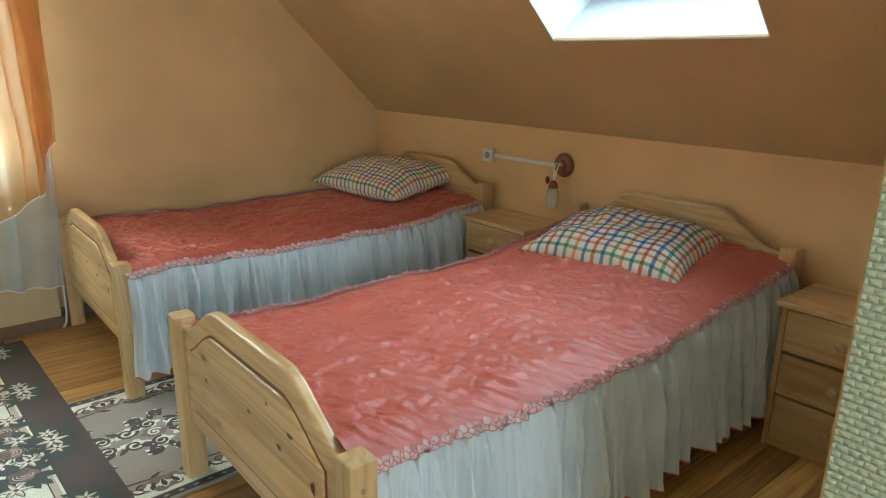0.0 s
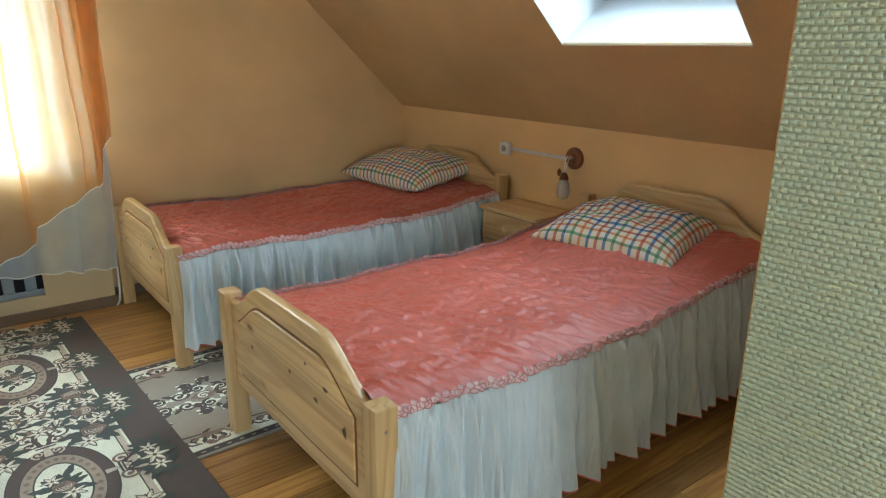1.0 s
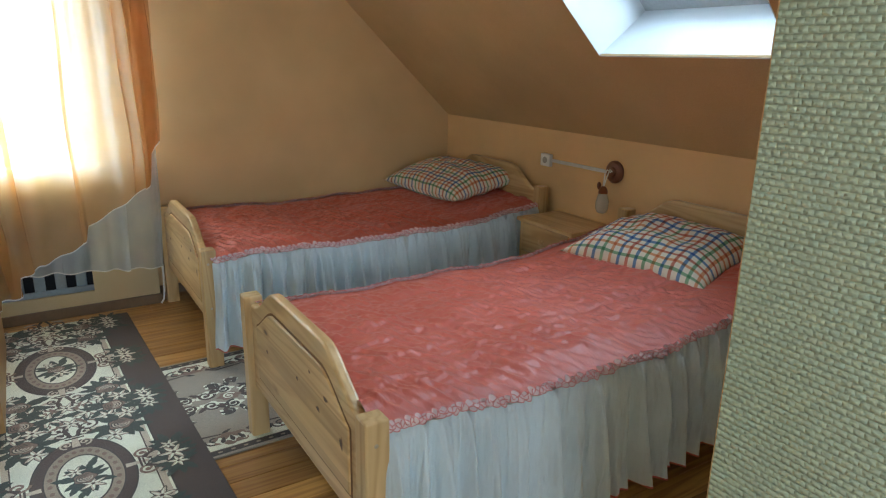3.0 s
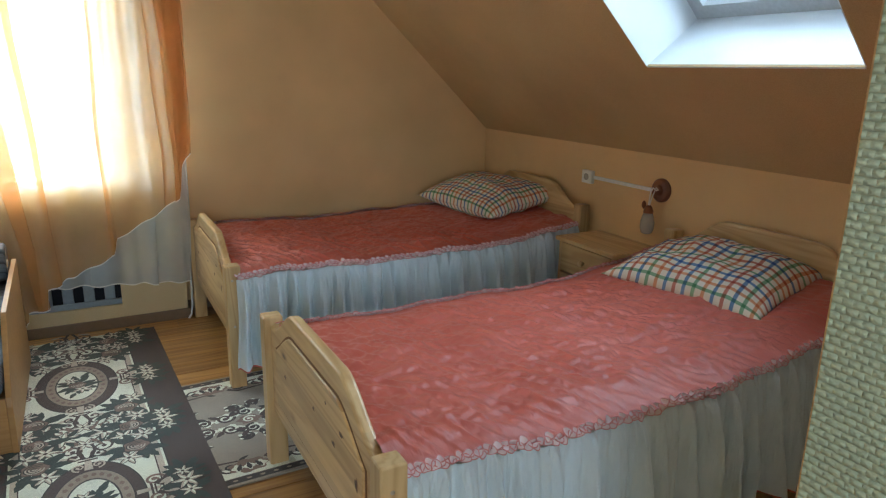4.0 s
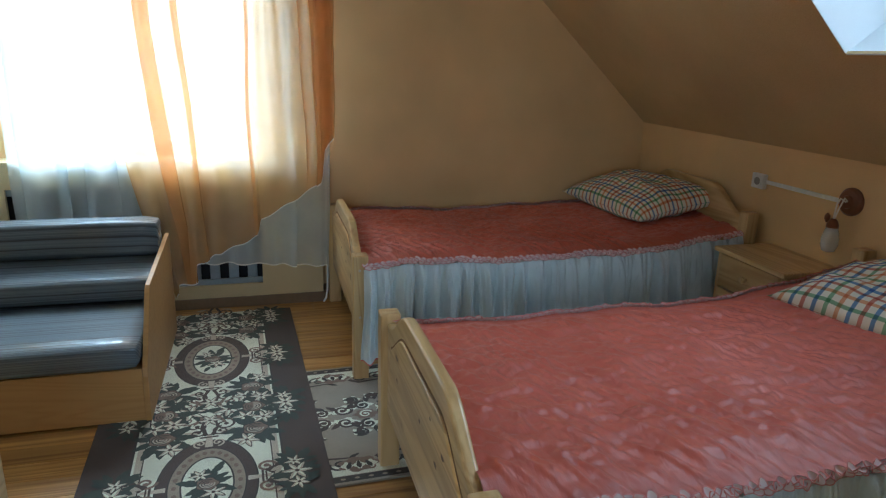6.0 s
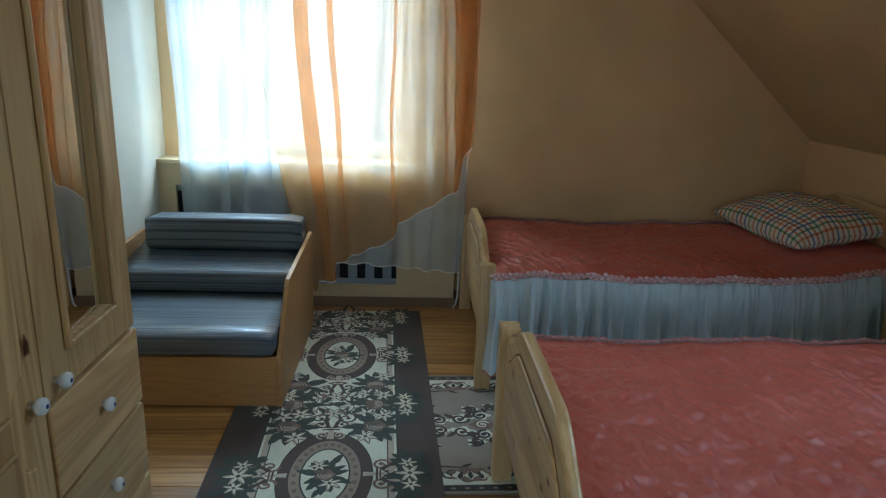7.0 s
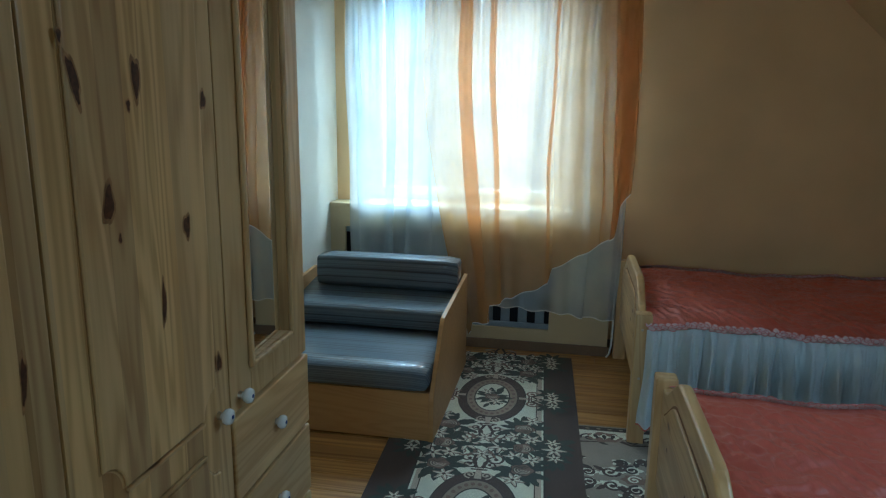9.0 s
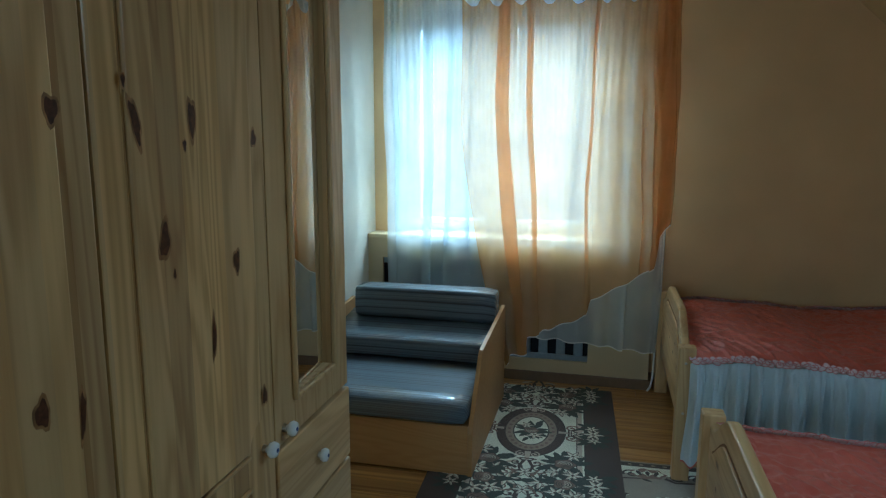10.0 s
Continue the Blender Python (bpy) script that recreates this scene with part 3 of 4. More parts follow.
def bed(y0, label):
    th = thing("bed", (0.585, y0, 0), label, "bed", "beds in the attic room")
    post_h = {0.0: 0.597, BED_L - 0.07: 0.722}
    for px in (0.0, BED_L - 0.07):
        for py in (0.0, BED_W - 0.065):
            p = box_part("post", (px, px + 0.07, py, py + 0.065, 0, post_h[px]), PINE_Z, th, 0.009, segments=3)
            side = -1 if py == 0 else 1
            for z in (0.53, 0.31):
                c = (px + 0.03, py if side < 0 else py + 0.065, z)
                part("bolt", lathe([(0.006, -0.002), (0.006, 0.001), (0.003, 0.002)] if side > 0 else [(0.003, -0.002), (0.006, -0.001), (0.006, 0.002)], 12, c, 1), STEEL, p)
    for nm, x0, low, high, foot, sgn in (("footboard", 0.022, 0.565, 0.692, 0.225, -1), ("headboard", BED_L - 0.05, 0.69, 0.825, 0.30, -1)):
        outline = [(0.062, foot), (BED_W - 0.062, foot)] + arch(low, high)
        board = part(nm, prism(outline, 0, x0, x0 + 0.036, 0.010), PINE_Y, th)
        if nm == "headboard":
            continue
        field = [(0.145, foot + 0.075), (BED_W - 0.145, foot + 0.075)] + arch(low, high, 0.082)
        part("raised_panel", prism(field, 0, x0 - 0.007, x0 + 0.002, 0.006), PINE_Y, board)
        # flat dark rim: the shade of the routed groove, painted as colour
        rim = [(0.135, foot + 0.065), (BED_W - 0.135, foot + 0.065)] + arch(low, high, 0.072)
        part("groove", prism(rim, 0, x0 - 0.001, x0 + 0.002), GROOVE_SHADE, board)
        if nm == "footboard":
            for ky, kz, ry, rz in ((0.84, 0.457, 0.012, 0.009), (0.534, 0.488, 0.010, 0.008), (0.298, 0.525, 0.018, 0.008), (0.36, 0.465, 0.015, 0.009), (0.19, 0.44, 0.012, 0.02), (0.42, 0.56, 0.008, 0.006)):
                knot(board, x0 - 0.0074, ky, kz, ry, rz)
    for py in (0.02, BED_W - 0.045):
        box_part("side_rail", (0.07, BED_L - 0.07, py, py + 0.025, 0.25, 0.38), PINE_X, th, 0.004)
    for i in range(11):
        x = 0.16 + i * 0.17
        box_part("slat", (x, x + 0.07, 0.045, BED_W - 0.045, 0.36, 0.375), PINE_Y, th)
    return th


bed(1.92, "lacquered pine bed with arched panelled foot and head")
bed(3.672, "lacquered pine bed with arched ends standing along the gable wall")


def satin():
    m, nt, b = mat("terracotta_satin")
    v = coords(nt)
    big = noise_tex(nt, v, 3.0, 4)
    tcs = nt.nodes.new("ShaderNodeTexCoord")
    rot = nt.nodes.new("ShaderNodeMapping")
    rot.inputs["Rotation"].default_value = (0, 0, radians(-28))
    rot.inputs["Scale"].default_value = (34, 6, 8)
    nt.links.new(tcs.outputs["Object"], rot.inputs[0])
    fine = noise_tex(nt, rot.outputs[0], 1.0, 5, 0.62, 1.2)
    scr = noise_tex(nt, coords(nt, (95, 120, 95)), 1.0, 4, 0.7, 0.8)
    col = ramp(nt, big, [(0.3, (0.47, 0.098, 0.062)), (0.7, (0.54, 0.125, 0.085))])
    nt.links.new(col, b.inputs["Base Color"])
    b.inputs["Roughness"].default_value = 0.43
    b.inputs["Specular IOR Level"].default_value = 0.55
    b.inputs["Sheen Weight"].default_value = 0.25
    b.inputs["Sheen Roughness"].default_value = 0.4
    b.inputs["Sheen Tint"].default_value = (1.0, 0.7, 0.68, 1)
    h = math_node(nt, "MULTIPLY_ADD", scr, 0.13, math_node(nt, "MULTIPLY", fine, 0.8))
    bump(nt, b, h, 0.55, 0.011)
    return m


SATIN = satin()


def skirt_cloth(name, colour):
    m = cloth(name, colour, 0.08, 0.0)
    nt = m.node_tree
    b = nt.nodes["Principled BSDF"]
    b.inputs["Sheen Weight"].default_value = 0.4
    b.inputs["Roughness"].default_value = 0.55
    n = noise_tex(nt, coords(nt, (70, 70, 9)), 1.0, 4, 0.65, 0.8)
    wide = noise_tex(nt, coords(nt, (26, 26, 2.2)), 1.0, 3, 0.5, 0.6)
    bump(nt, b, math_node(nt, "MULTIPLY_ADD", wide, 1.6, math_node(nt, "MULTIPLY", n, 0.5)), 0.7, 0.016)
    return m


SKIRT = skirt_cloth("grey_white_skirt_cotton", (0.68, 0.765, 0.80))
PINK = plain("pink_piping", (0.62, 0.16, 0.14), 0.7)


RUFFLE = cloth("blush_ruffle_ribbon", (0.80, 0.66, 0.66), 0.15, 0.0, vary=0.12)
RUFFLE_EDGE = plain("pink_ruffle_edge", (0.66, 0.25, 0.23), 0.55)


def loops(th, line, side, seed):
    """The gathered ribbon along a bedspread's edge: two rows of curled loops with corded rims."""
    rnd = random.Random(seed * 7 + side)
    ribbon, cord = bmesh.new(), bmesh.new()
    count = 74
    for i in range(count * 2):
        row = i % 2
        u = (i + 0.5 + rnd.uniform(-0.25, 0.25)) / (2 * count)
        c = Vector(line(u))
        rx, rz = 0.0140 * rnd.uniform(0.85, 1.15), 0.0105 * rnd.uniform(0.85, 1.2)
        tilt, lift = rnd.uniform(-0.5, 0.5), 0.008 if row == 0 else 0.001
        out = 0.004 if row == 0 else 0.009
        lean = 0.75 if row == 0 else 0.25
        c += Vector((0, side * out, lift + rnd.uniform(-0.002, 0.003)))
        rim, n = [], 14
        for k in range(n):
            a = 2 * math.pi * k / n
            px, pz = rx * math.cos(a), rz * math.sin(a)
            px, pz = px * math.cos(tilt) - pz * math.sin(tilt), px * math.sin(tilt) + pz * math.cos(tilt)
            rim.append(c + Vector((px, -side * pz * lean + side * 0.005 * math.cos(2 * a + i), pz * (1.1 - 0.45 * lean))))
        mid = ribbon.verts.new(c - Vector((0, side * 0.004, 0.003)))
        vs = [ribbon.verts.new(p) for p in rim]
        for p, q in zip(vs, vs[1:] + vs[:1]):
            ribbon.faces.new((mid, p, q))
        rings = []
        for k in range(n):
            t = (rim[(k + 1) % n] - rim[k - 1]).normalized()
            e = (rim[k] - c).normalized()
            f = t.cross(e)
            rings.append([cord.verts.new(rim[k] + 0.0017 * (e * math.cos(w) + f * math.sin(w))) for w in (0.0, 2.094, 4.189)])
        for p, q in zip(rings, rings[1:] + rings[:1]):
            for j in range(3):
                cord.faces.new((p[j], p[(j + 1) % 3], q[(j + 1) % 3], q[j]))
    bmesh.ops.recalc_face_normals(cord, faces=cord.faces)
    ruffle = part("ruffle", ribbon, RUFFLE, th, smooth=True)
    ruffle_cord = part("ruffle_cord", cord, RUFFLE_EDGE, ruffle, smooth=True)
    ruffle["kind"] = ruffle_cord["kind"] = "stuff"


def bedspread(y0, seed, label, lift, inset):
    th = thing("bedspread", (0, 0, 0), label, "bedspread", "bedspreads")
    xa, xb = 0.632, 2.60
    ya, yb = y0 + 0.012, y0 + BED_W - inset

    def edge_z(u):
        return 0.556 - 0.018 * math.sin(math.pi * u) + lift * u ** 4 + 0.006 * math.sin(17 * u + seed) + 0.004 * math.sin(41 * u + 2 * seed)

    def cover_at(u, v):
        x, y = xa + (xb - xa) * u, ya + (yb - ya) * v
        w = min(v, 1 - v) * (yb - ya)
        s = smooth_step(w / 0.16)
        z = edge_z(u) + 0.022 * s
        p = Vector((x * 2.2, y * 6.0, seed))
        z += 0.012 * s * noise.noise(p) + 0.006 * s * noise.noise(Vector((x * 6 + y * 5, y * 11 - x * 4, seed + 3)))
        z += 0.008 * (noise.noise(Vector((x * 9 + y * 6, y * 20 - x * 5, seed + 7)))) * (0.3 + 0.7 * s)
        z += 0.004 * noise.noise(Vector((x * 30 + y * 14, y * 46 - x * 20, seed + 9))) * s
        near = 0.35 + 0.65 * math.exp(-v / 0.35) + 0.3 * math.exp(-(1 - v) / 0.2)
        ridge = noise.noise(Vector((x * 15 + y * 7.5, y * 2.6 - x * 1.2, seed + 13))) + 0.35 * noise.noise(Vector((x * 5, y * 9, seed + 23)))
        z += 0.011 * near * (0.35 + 0.65 * s) * math.exp(-(ridge / 0.13) ** 2) * (1.0 if u < 0.72 else 0.5)
        z += 0.003 * noise.noise(Vector((x * 44 + y * 21, y * 11 - x * 6, seed + 17))) * s
        # quilting seams along the bed, puckered
        for q in (0.36, 0.66):
            z -= 0.007 * math.exp(-((v - q - 0.012 * math.sin(4 * u + seed)) / 0.007) ** 2) * smooth_step((u - 0.3) / 0.25) * (0.75 + 0.25 * math.sin(190 * u))
        z -= 0.004 * math.exp(-(u / 0.03) ** 2)
        bow = 0.012 * math.sin(u * math.pi * 3 + seed) * (1 - s)
        return (x, y + (bow if v < 0.5 else -bow), z)
    part("cover", sheet(420, 190, cover_at), SATIN, th, smooth=True)
    for side, yy, v in ((-1, ya, 0.0), (1, yb, 1.0)):
        f, g = folds(seed + side * 3 + 20, 37, 1.1), folds(seed + side * 3 + 40, 21, 1.1)

        loops(th, lambda u: cover_at(u, v), side, seed)

        def skirt(u, w):
            c = cover_at(u, v)
            u0, u = u, min(1.0, max(0.0, u + 0.004 * math.sin(23 * u + seed) * w + 0.003 * noise.noise(Vector((u * 30, w * 2, seed)))))
            d = 0.004 + 0.015 * w + 0.006 * noise.noise(Vector((u * 120, w * 5, seed))) + (0.040 * f(u) + 0.085 * g(u) + 0.020 * noise.noise(Vector((u * 70, w * 1.5, seed + 4)))) * (0.04 + 0.96 * w ** 0.5)
            hem = 0.118 + 0.010 * math.sin(11 * u + seed)
            top = c[2] - 0.012
            d += 0.007 * (1 - w) ** 2 * math.sin(u * 430 + 6 * math.sin(u * 31 + seed)) * min(1.0, w * 6)
            return (c[0] + 0.010 * math.sin(60 * u + 5 * w) * w + 0.02 * (u - 0.5) * w, c[1] + side * d, top + (hem - top) * w)
        part("skirt", sheet(640, 18, skirt), SKIRT, th, smooth=True)

        def hem_strip(u, w):
            p = skirt(u, 1.0)
            return (p[0], p[1] + side * 0.001, p[2] + 0.007 * w)
        part("hem", sheet(640, 1, hem_strip), PINK, th)
    return th


MATTRESS = plain("mattress_ticking", (0.6, 0.57, 0.5), 0.9)
for y0, seed, label, lift, inset in ((1.92, 1, "terracotta satin bedspread with a gathered white skirt", 0.118, 0.055), (3.672, 5, "wrinkled terracotta satin bedspread with a gathered white skirt", 0.055, 0.012)):
    tagged(box_part("mattress", (0.66, 2.58, y0 + 0.05, y0 + BED_W - 0.05, 0.376, 0.525), MATTRESS, None, 0.03), "pale mattress under the bedspread", "mattress", "mattresses")
    bedspread(y0, seed, label, lift, inset)


def plaid():
    m, nt, b = mat("checked_pillow_cotton")
    uv = nt.nodes.new("ShaderNodeUVMap")
    sep = nt.nodes.new("ShaderNodeSeparateXYZ")
    nt.links.new(uv.outputs[0], sep.inputs[0])
    white, blue, red, green, orange = (1, 1, 1), (0.06, 0.24, 0.66), (0.60, 0.16, 0.10), (0.18, 0.46, 0.27), (0.80, 0.36, 0.16)

    def bands(src, seq, n):
        fr = math_node(nt, "FRACT", math_node(nt, "MULTIPLY_ADD", src, n, 0.27))
        stops, k = [], 1.0 / len(seq)
        for i, c in enumerate(seq):
            stops += [(i * k, c), (i * k + 0.36 * k, white)]
        return ramp(nt, fr, stops, "CONSTANT")
    base = (0.80, 0.77, 0.66)
    a = bands(sep.outputs[0], (blue, red, green, orange, red), 3.2)
    c = bands(sep.outputs[1], (red, blue, orange, green, blue), 3.4)
    col = mix(nt, 0.85, base, a, "MULTIPLY")
    col = mix(nt, 0.85, col, c, "MULTIPLY")
    nt.links.new(col, b.inputs["Base Color"])
    b.inputs["Roughness"].default_value = 0.85
    bump(nt, b, noise_tex(nt, coords(nt, (9, 9, 9)), 1.0, 4), 0.3, 0.012)
    return m


PLAID = plaid()


def pillow(m, w, d, h, seed, label, checks=1.0):
    bm = bmesh.new()
    layer = bm.loops.layers.uv.new("UVMap")
    n = 36
    for sgn in (1, -1):
        rows = []
        for j in range(n + 1):
            row = []
            for i in range(n + 1):
                u, v = 2 * i / n - 1, 2 * j / n - 1
                k = max(0.0, (1 - abs(u) ** 2.6)) ** 0.55 * max(0.0, (1 - abs(v) ** 2.6)) ** 0.55
                x = 0.5 * w * u * (1 - 0.09 * (1 - v * v) * abs(u) ** 3)
                y = 0.5 * d * v * (1 - 0.11 * (1 - u * u) * abs(v) ** 3)
                wr = noise.noise(Vector((u * 2.2, v * 2.2, seed + sgn))) * 0.03 + noise.noise(Vector((u * 6, v * 6, seed))) * 0.010
                z = sgn * (0.5 * h * k * (1.0 if sgn > 0 else 0.8)) + wr * k
                row.append(bm.verts.new((x, y, z)))
            rows.append(row)
        for j in range(n):
            for i in range(n):
                q = [rows[j][i], rows[j][i + 1], rows[j + 1][i + 1], rows[j + 1][i]]
                f = bm.faces.new(q if sgn > 0 else q[::-1])
                ij = [(i, j), (i + 1, j), (i + 1, j + 1), (i, j + 1)]
                for lp, (a, b) in zip(f.loops, ij if sgn > 0 else ij[::-1]):
                    lp[layer].uv = (checks * a / n, checks * b / n)
    bmesh.ops.remove_doubles(bm, verts=bm.verts, dist=0.0005)
    ob = part("pillow", bm, PLAID, smooth=True)
    ob.matrix_world = m
    return tagged(ob, label, "pillow", "pillows")


pillow(pose(2.375, 2.535, 0.650, 0, -9, 7), 0.57, 0.74, 0.22, 2, "plump pillow in multicoloured checked cotton")
pillow(pose(2.40, 4.39, 0.678, 0, -10, 4), 0.56, 0.86, 0.23, 9, "plump pillow in small multicoloured checks", 1.25)


# ---- nightstands, socket, wall lamp ----
def nightstand(y0, label):
    th = thing("nightstand", (2.385, y0, 0), label, "nightstand", "pine nightstands")
    box_part("top", (-0.02, 0.31, -0.015, 0.455, 0.562, 0.585), PINE_TOP, th, 0.006)
    for y in (0.0, 0.42):
        box_part("side_panel", (0.0, 0.29, y, y + 0.02, 0.0, 0.561), PINE_Z, th, 0.003)
    box_part("back_panel", (0.275, 0.288, 0.021, 0.419, 0.02, 0.56), PINE_Y, th)
    box_part("plinth", (0.015, 0.03, 0.021, 0.419, 0.0, 0.05), PINE_Y, th)
    for z in (0.055, 0.225, 0.395):
        d = box_part("drawer", (-0.006, 0.26, 0.024, 0.416, z, z + 0.16), PINE_Y, th, 0.005)
        part("knob", lathe([(0.008, 0.0), (0.008, -0.012), (0.017, -0.018), (0.016, -0.028), (0.006, -0.032)], 16, (-0.006, 0.22, z + 0.085), 0), PINE_X, d)
    return th


nightstand(3.145, "pine nightstand with three drawers between the beds")
nightstand(1.415, "pine nightstand with three drawers beside the partition")

socket = thing("wall_socket", (XE, 3.735, 0.877), "white surface-mounted wall socket", "socket")
box_part("plate", (-0.028, 0, -0.042, 0.042, -0.038, 0.038), FRAME_WHITE, socket, 0.006)
part("well", lathe([(0.020, -0.0285), (0.020, -0.030), (0.017, -0.030), (0.016, -0.0282)], 20, (0, 0, 0), 0), plain("socket_well_grey", (0.35, 0.35, 0.35), 0.5), socket)
tagged(box_part("cable_duct", (XE - 0.012, XE - 0.001, 3.235, 3.693, 0.868, 0.888), FRAME_WHITE, None, 0.003), "white plastic cable duct on the knee wall", "cable duct")

BROWN = plain("brown_turned_wood", (0.20, 0.065, 0.025), 0.35)
LAMPGLASS, lnt, lb = mat("pale_pressed_glass")
lb.inputs["Base Color"].default_value = (0.74, 0.78, 0.80, 1)
lb.inputs["Roughness"].default_value = 0.12
lb.inputs["Alpha"].default_value = 0.42
bump(lnt, lb, noise_tex(lnt, coords(lnt), 130.0, 2), 0.5, 0.003)
lamp = thing("wall_lamp", (XE, 3.172, 0.885), "brown wooden wall lamp with a hanging glass shade", "wall lamp")
part("rose", lathe([(0.062, -0.001), (0.062, -0.012), (0.052, -0.022), (0.030, -0.026), (0.026, -0.034), (0.010, -0.036)], 32, (0, 0, 0), 0), BROWN, lamp, smooth=False)
tube([(-0.036, 0.0, 0.0), (-0.06, 0.006, 0.015), (-0.07, 0.010, -0.01), (-0.072, 0.012, -0.06), (-0.07, 0.014, -0.09)], 0.004, "cord", PIPING, lamp)
tube([(-0.036, -0.008, 0.004), (-0.055, -0.01, 0.02), (-0.066, 0.0, -0.03), (-0.07, 0.012, -0.08)], 0.0035, "cord", PIPING, lamp)
part("cap", lathe([(0.008, -0.075), (0.018, -0.085), (0.026, -0.105), (0.026, -0.115)], 20, (-0.07, 0.013, 0)), BROWN, lamp)
part("shade", lathe([(0.022, -0.112), (0.030, -0.135), (0.037, -0.165), (0.036, -0.195), (0.028, -0.22), (0.010, -0.228)], 24, (-0.07, 0.013, 0)), LAMPGLASS, lamp, "pale pressed glass shade", True)
part("switch_pull", lathe([(0.004, -0.115), (0.012, -0.10), (0.012, -0.085), (0.004, -0.072)], 14, (-0.012, 0.105, 0)), BROWN, lamp)

# ---- sofa bed ----


def striped():
    m, nt, b = mat("grey_blue_striped_upholstery")
    tc = nt.nodes.new("ShaderNodeTexCoord")
    sep = nt.nodes.new("ShaderNodeSeparateXYZ")
    nt.links.new(tc.outputs["Object"], sep.inputs[0])
    s_ = math_node(nt, "ADD", sep.outputs[1], math_node(nt, "MULTIPLY", sep.outputs[2], 1.0))
    cx = nt.nodes.new("ShaderNodeCombineXYZ")
    nt.links.new(math_node(nt, "MULTIPLY", s_, 60.0), cx.inputs[1])
    st = noise_tex(nt, cx.outputs[0], 1.0, 3, 0.6)
    col = ramp(nt, st, [(0.34, (0.018, 0.022, 0.030)), (0.46, (0.075, 0.10, 0.13)), (0.54, (0.16, 0.20, 0.24)), (0.64, (0.05, 0.07, 0.10))])
    nt.links.new(col, b.inputs["Base Color"])
    b.inputs["Roughness"].default_value = 0.6
    b.inputs["Coat Weight"].default_value = 0.8
    b.inputs["Coat Roughness"].default_value = 0.06
    wr = noise_tex(nt, coords(nt, (3, 14, 14)), 1.0, 3, 0.5, 0.6)
    bump(nt, b, wr, 0.22, 0.008)
    return m


STRIPE = striped()
sofa = thing("sofa_bed", (0, 0, 0), "small fold-out sofa bed with plastic-wrapped striped cushions", "sofa bed")
SX_L, SX_R = XW + 0.03, -0.272
for x in (SX_L - 0.02, SX_R):
    part("arm_panel", prism([(3.478, 0.0), (4.44, 0.0), (4.44, 0.540), (3.735, 0.500), (3.715, 0.485), (3.500, 0.235), (3.490, 0.20)], 0, x, x + 0.02, 0.002), LAMINATE, sofa)
box_part("base_front", (SX_L, SX_R, 3.487, 3.507, 0.012, 0.236), LAMINATE, sofa, 0.003)
box_part("base_frame", (SX_L, SX_R, 3.51, 4.42, 0.03, 0.225), LAMINATE, sofa)


def cushion(name, x0, x1, y0, y1, z0, z1, r, seed, puff=0.004, rise=0.0):
    """A foam block with soft corners, slightly swollen, under a loose plastic wrap."""
    bm = block(bmesh.new(), x0, x1, y0, y1, z0, z1)
    bmesh.ops.subdivide_edges(bm, edges=bm.edges, cuts=11, use_grid_fill=True)
    for v in bm.verts:
        c = v.co
        q = Vector((min(max(c.x, x0 + r), x1 - r), min(max(c.y, y0 + r), y1 - r), min(max(c.z, z0 + r), z1 - r)))
        d = c - q
        if d.length > 1e-6:
            c = q + d.normalized() * r
        px, py, pz = (c.x - x0) / (x1 - x0), (c.y - y0) / (y1 - y0), (c.z - z0) / (z1 - z0)
        swell = puff * math.sin(math.pi * px)
        if pz > 0.5:
            c.z += swell * math.sin(math.pi * py) + 0.5 * puff * noise.noise(Vector((c.x * 6, c.y * 9, seed))) + rise * py
        if py < 0.3:
            c.y -= swell * math.sin(math.pi * pz) - 0.004 * noise.noise(Vector((c.x * 5, c.z * 14, seed + 4)))
        v.co = c
    return part(name, bm, STRIPE, sofa, smooth=True)


cushion("seat_cushion", SX_L + 0.004, SX_R - 0.004, 3.468, 4.40, 0.236, 0.342, 0.032, 1, 0.001, -0.025)
cushion("middle_cushion", SX_L + 0.006, SX_R - 0.010, 4.005, 4.42, 0.335, 0.437, 0.020, 2, 0.0015, 0.058)
cushion("back_cushion", SX_L + 0.065, SX_R - 0.006, 4.245, 4.405, 0.476, 0.646, 0.028, 3)

# ---- wardrobe ----
WARD_F, WARD_Y0, WARD_Y1, WARD_H = -0.47, 1.133, 2.645, 2.02
PINE_D = pine("pine_door", 2, (0.68, 0.51, 0.27), (0.32, 0.165, 0.055), knots=0.0, boards=0.062, across=1, spread=0.40)
ward = thing("wardrobe", (0, 0, 0), "tall three-door pine wardrobe with mirror and drawers", "wardrobe")
for y in (WARD_Y0, WARD_Y1 - 0.022):
    box_part("side_panel", (XW + 0.06, WARD_F - 0.024, y, y + 0.022, 0.0, WARD_H), PINE_Z, ward)
box_part("back_panel", (XW + 0.06, XW + 0.07, WARD_Y0 + 0.024, WARD_Y1 - 0.024, 0.04, WARD_H - 0.02), PINE_Z, ward)
box_part("top_panel", (XW + 0.05, WARD_F + 0.01, WARD_Y0 - 0.01, WARD_Y1 + 0.01, WARD_H + 0.001, WARD_H + 0.03), PINE_Y, ward, 0.006)
box_part("plinth", (WARD_F - 0.05, WARD_F - 0.026, WARD_Y0 + 0.024, WARD_Y1 - 0.024, 0.0, 0.06), PINE_Y, ward)
PORCELAIN = plain("white_porcelain", (0.82, 0.86, 0.9), 0.12)
BLUE = plain("blue_glaze", (0.06, 0.10, 0.3), 0.2)


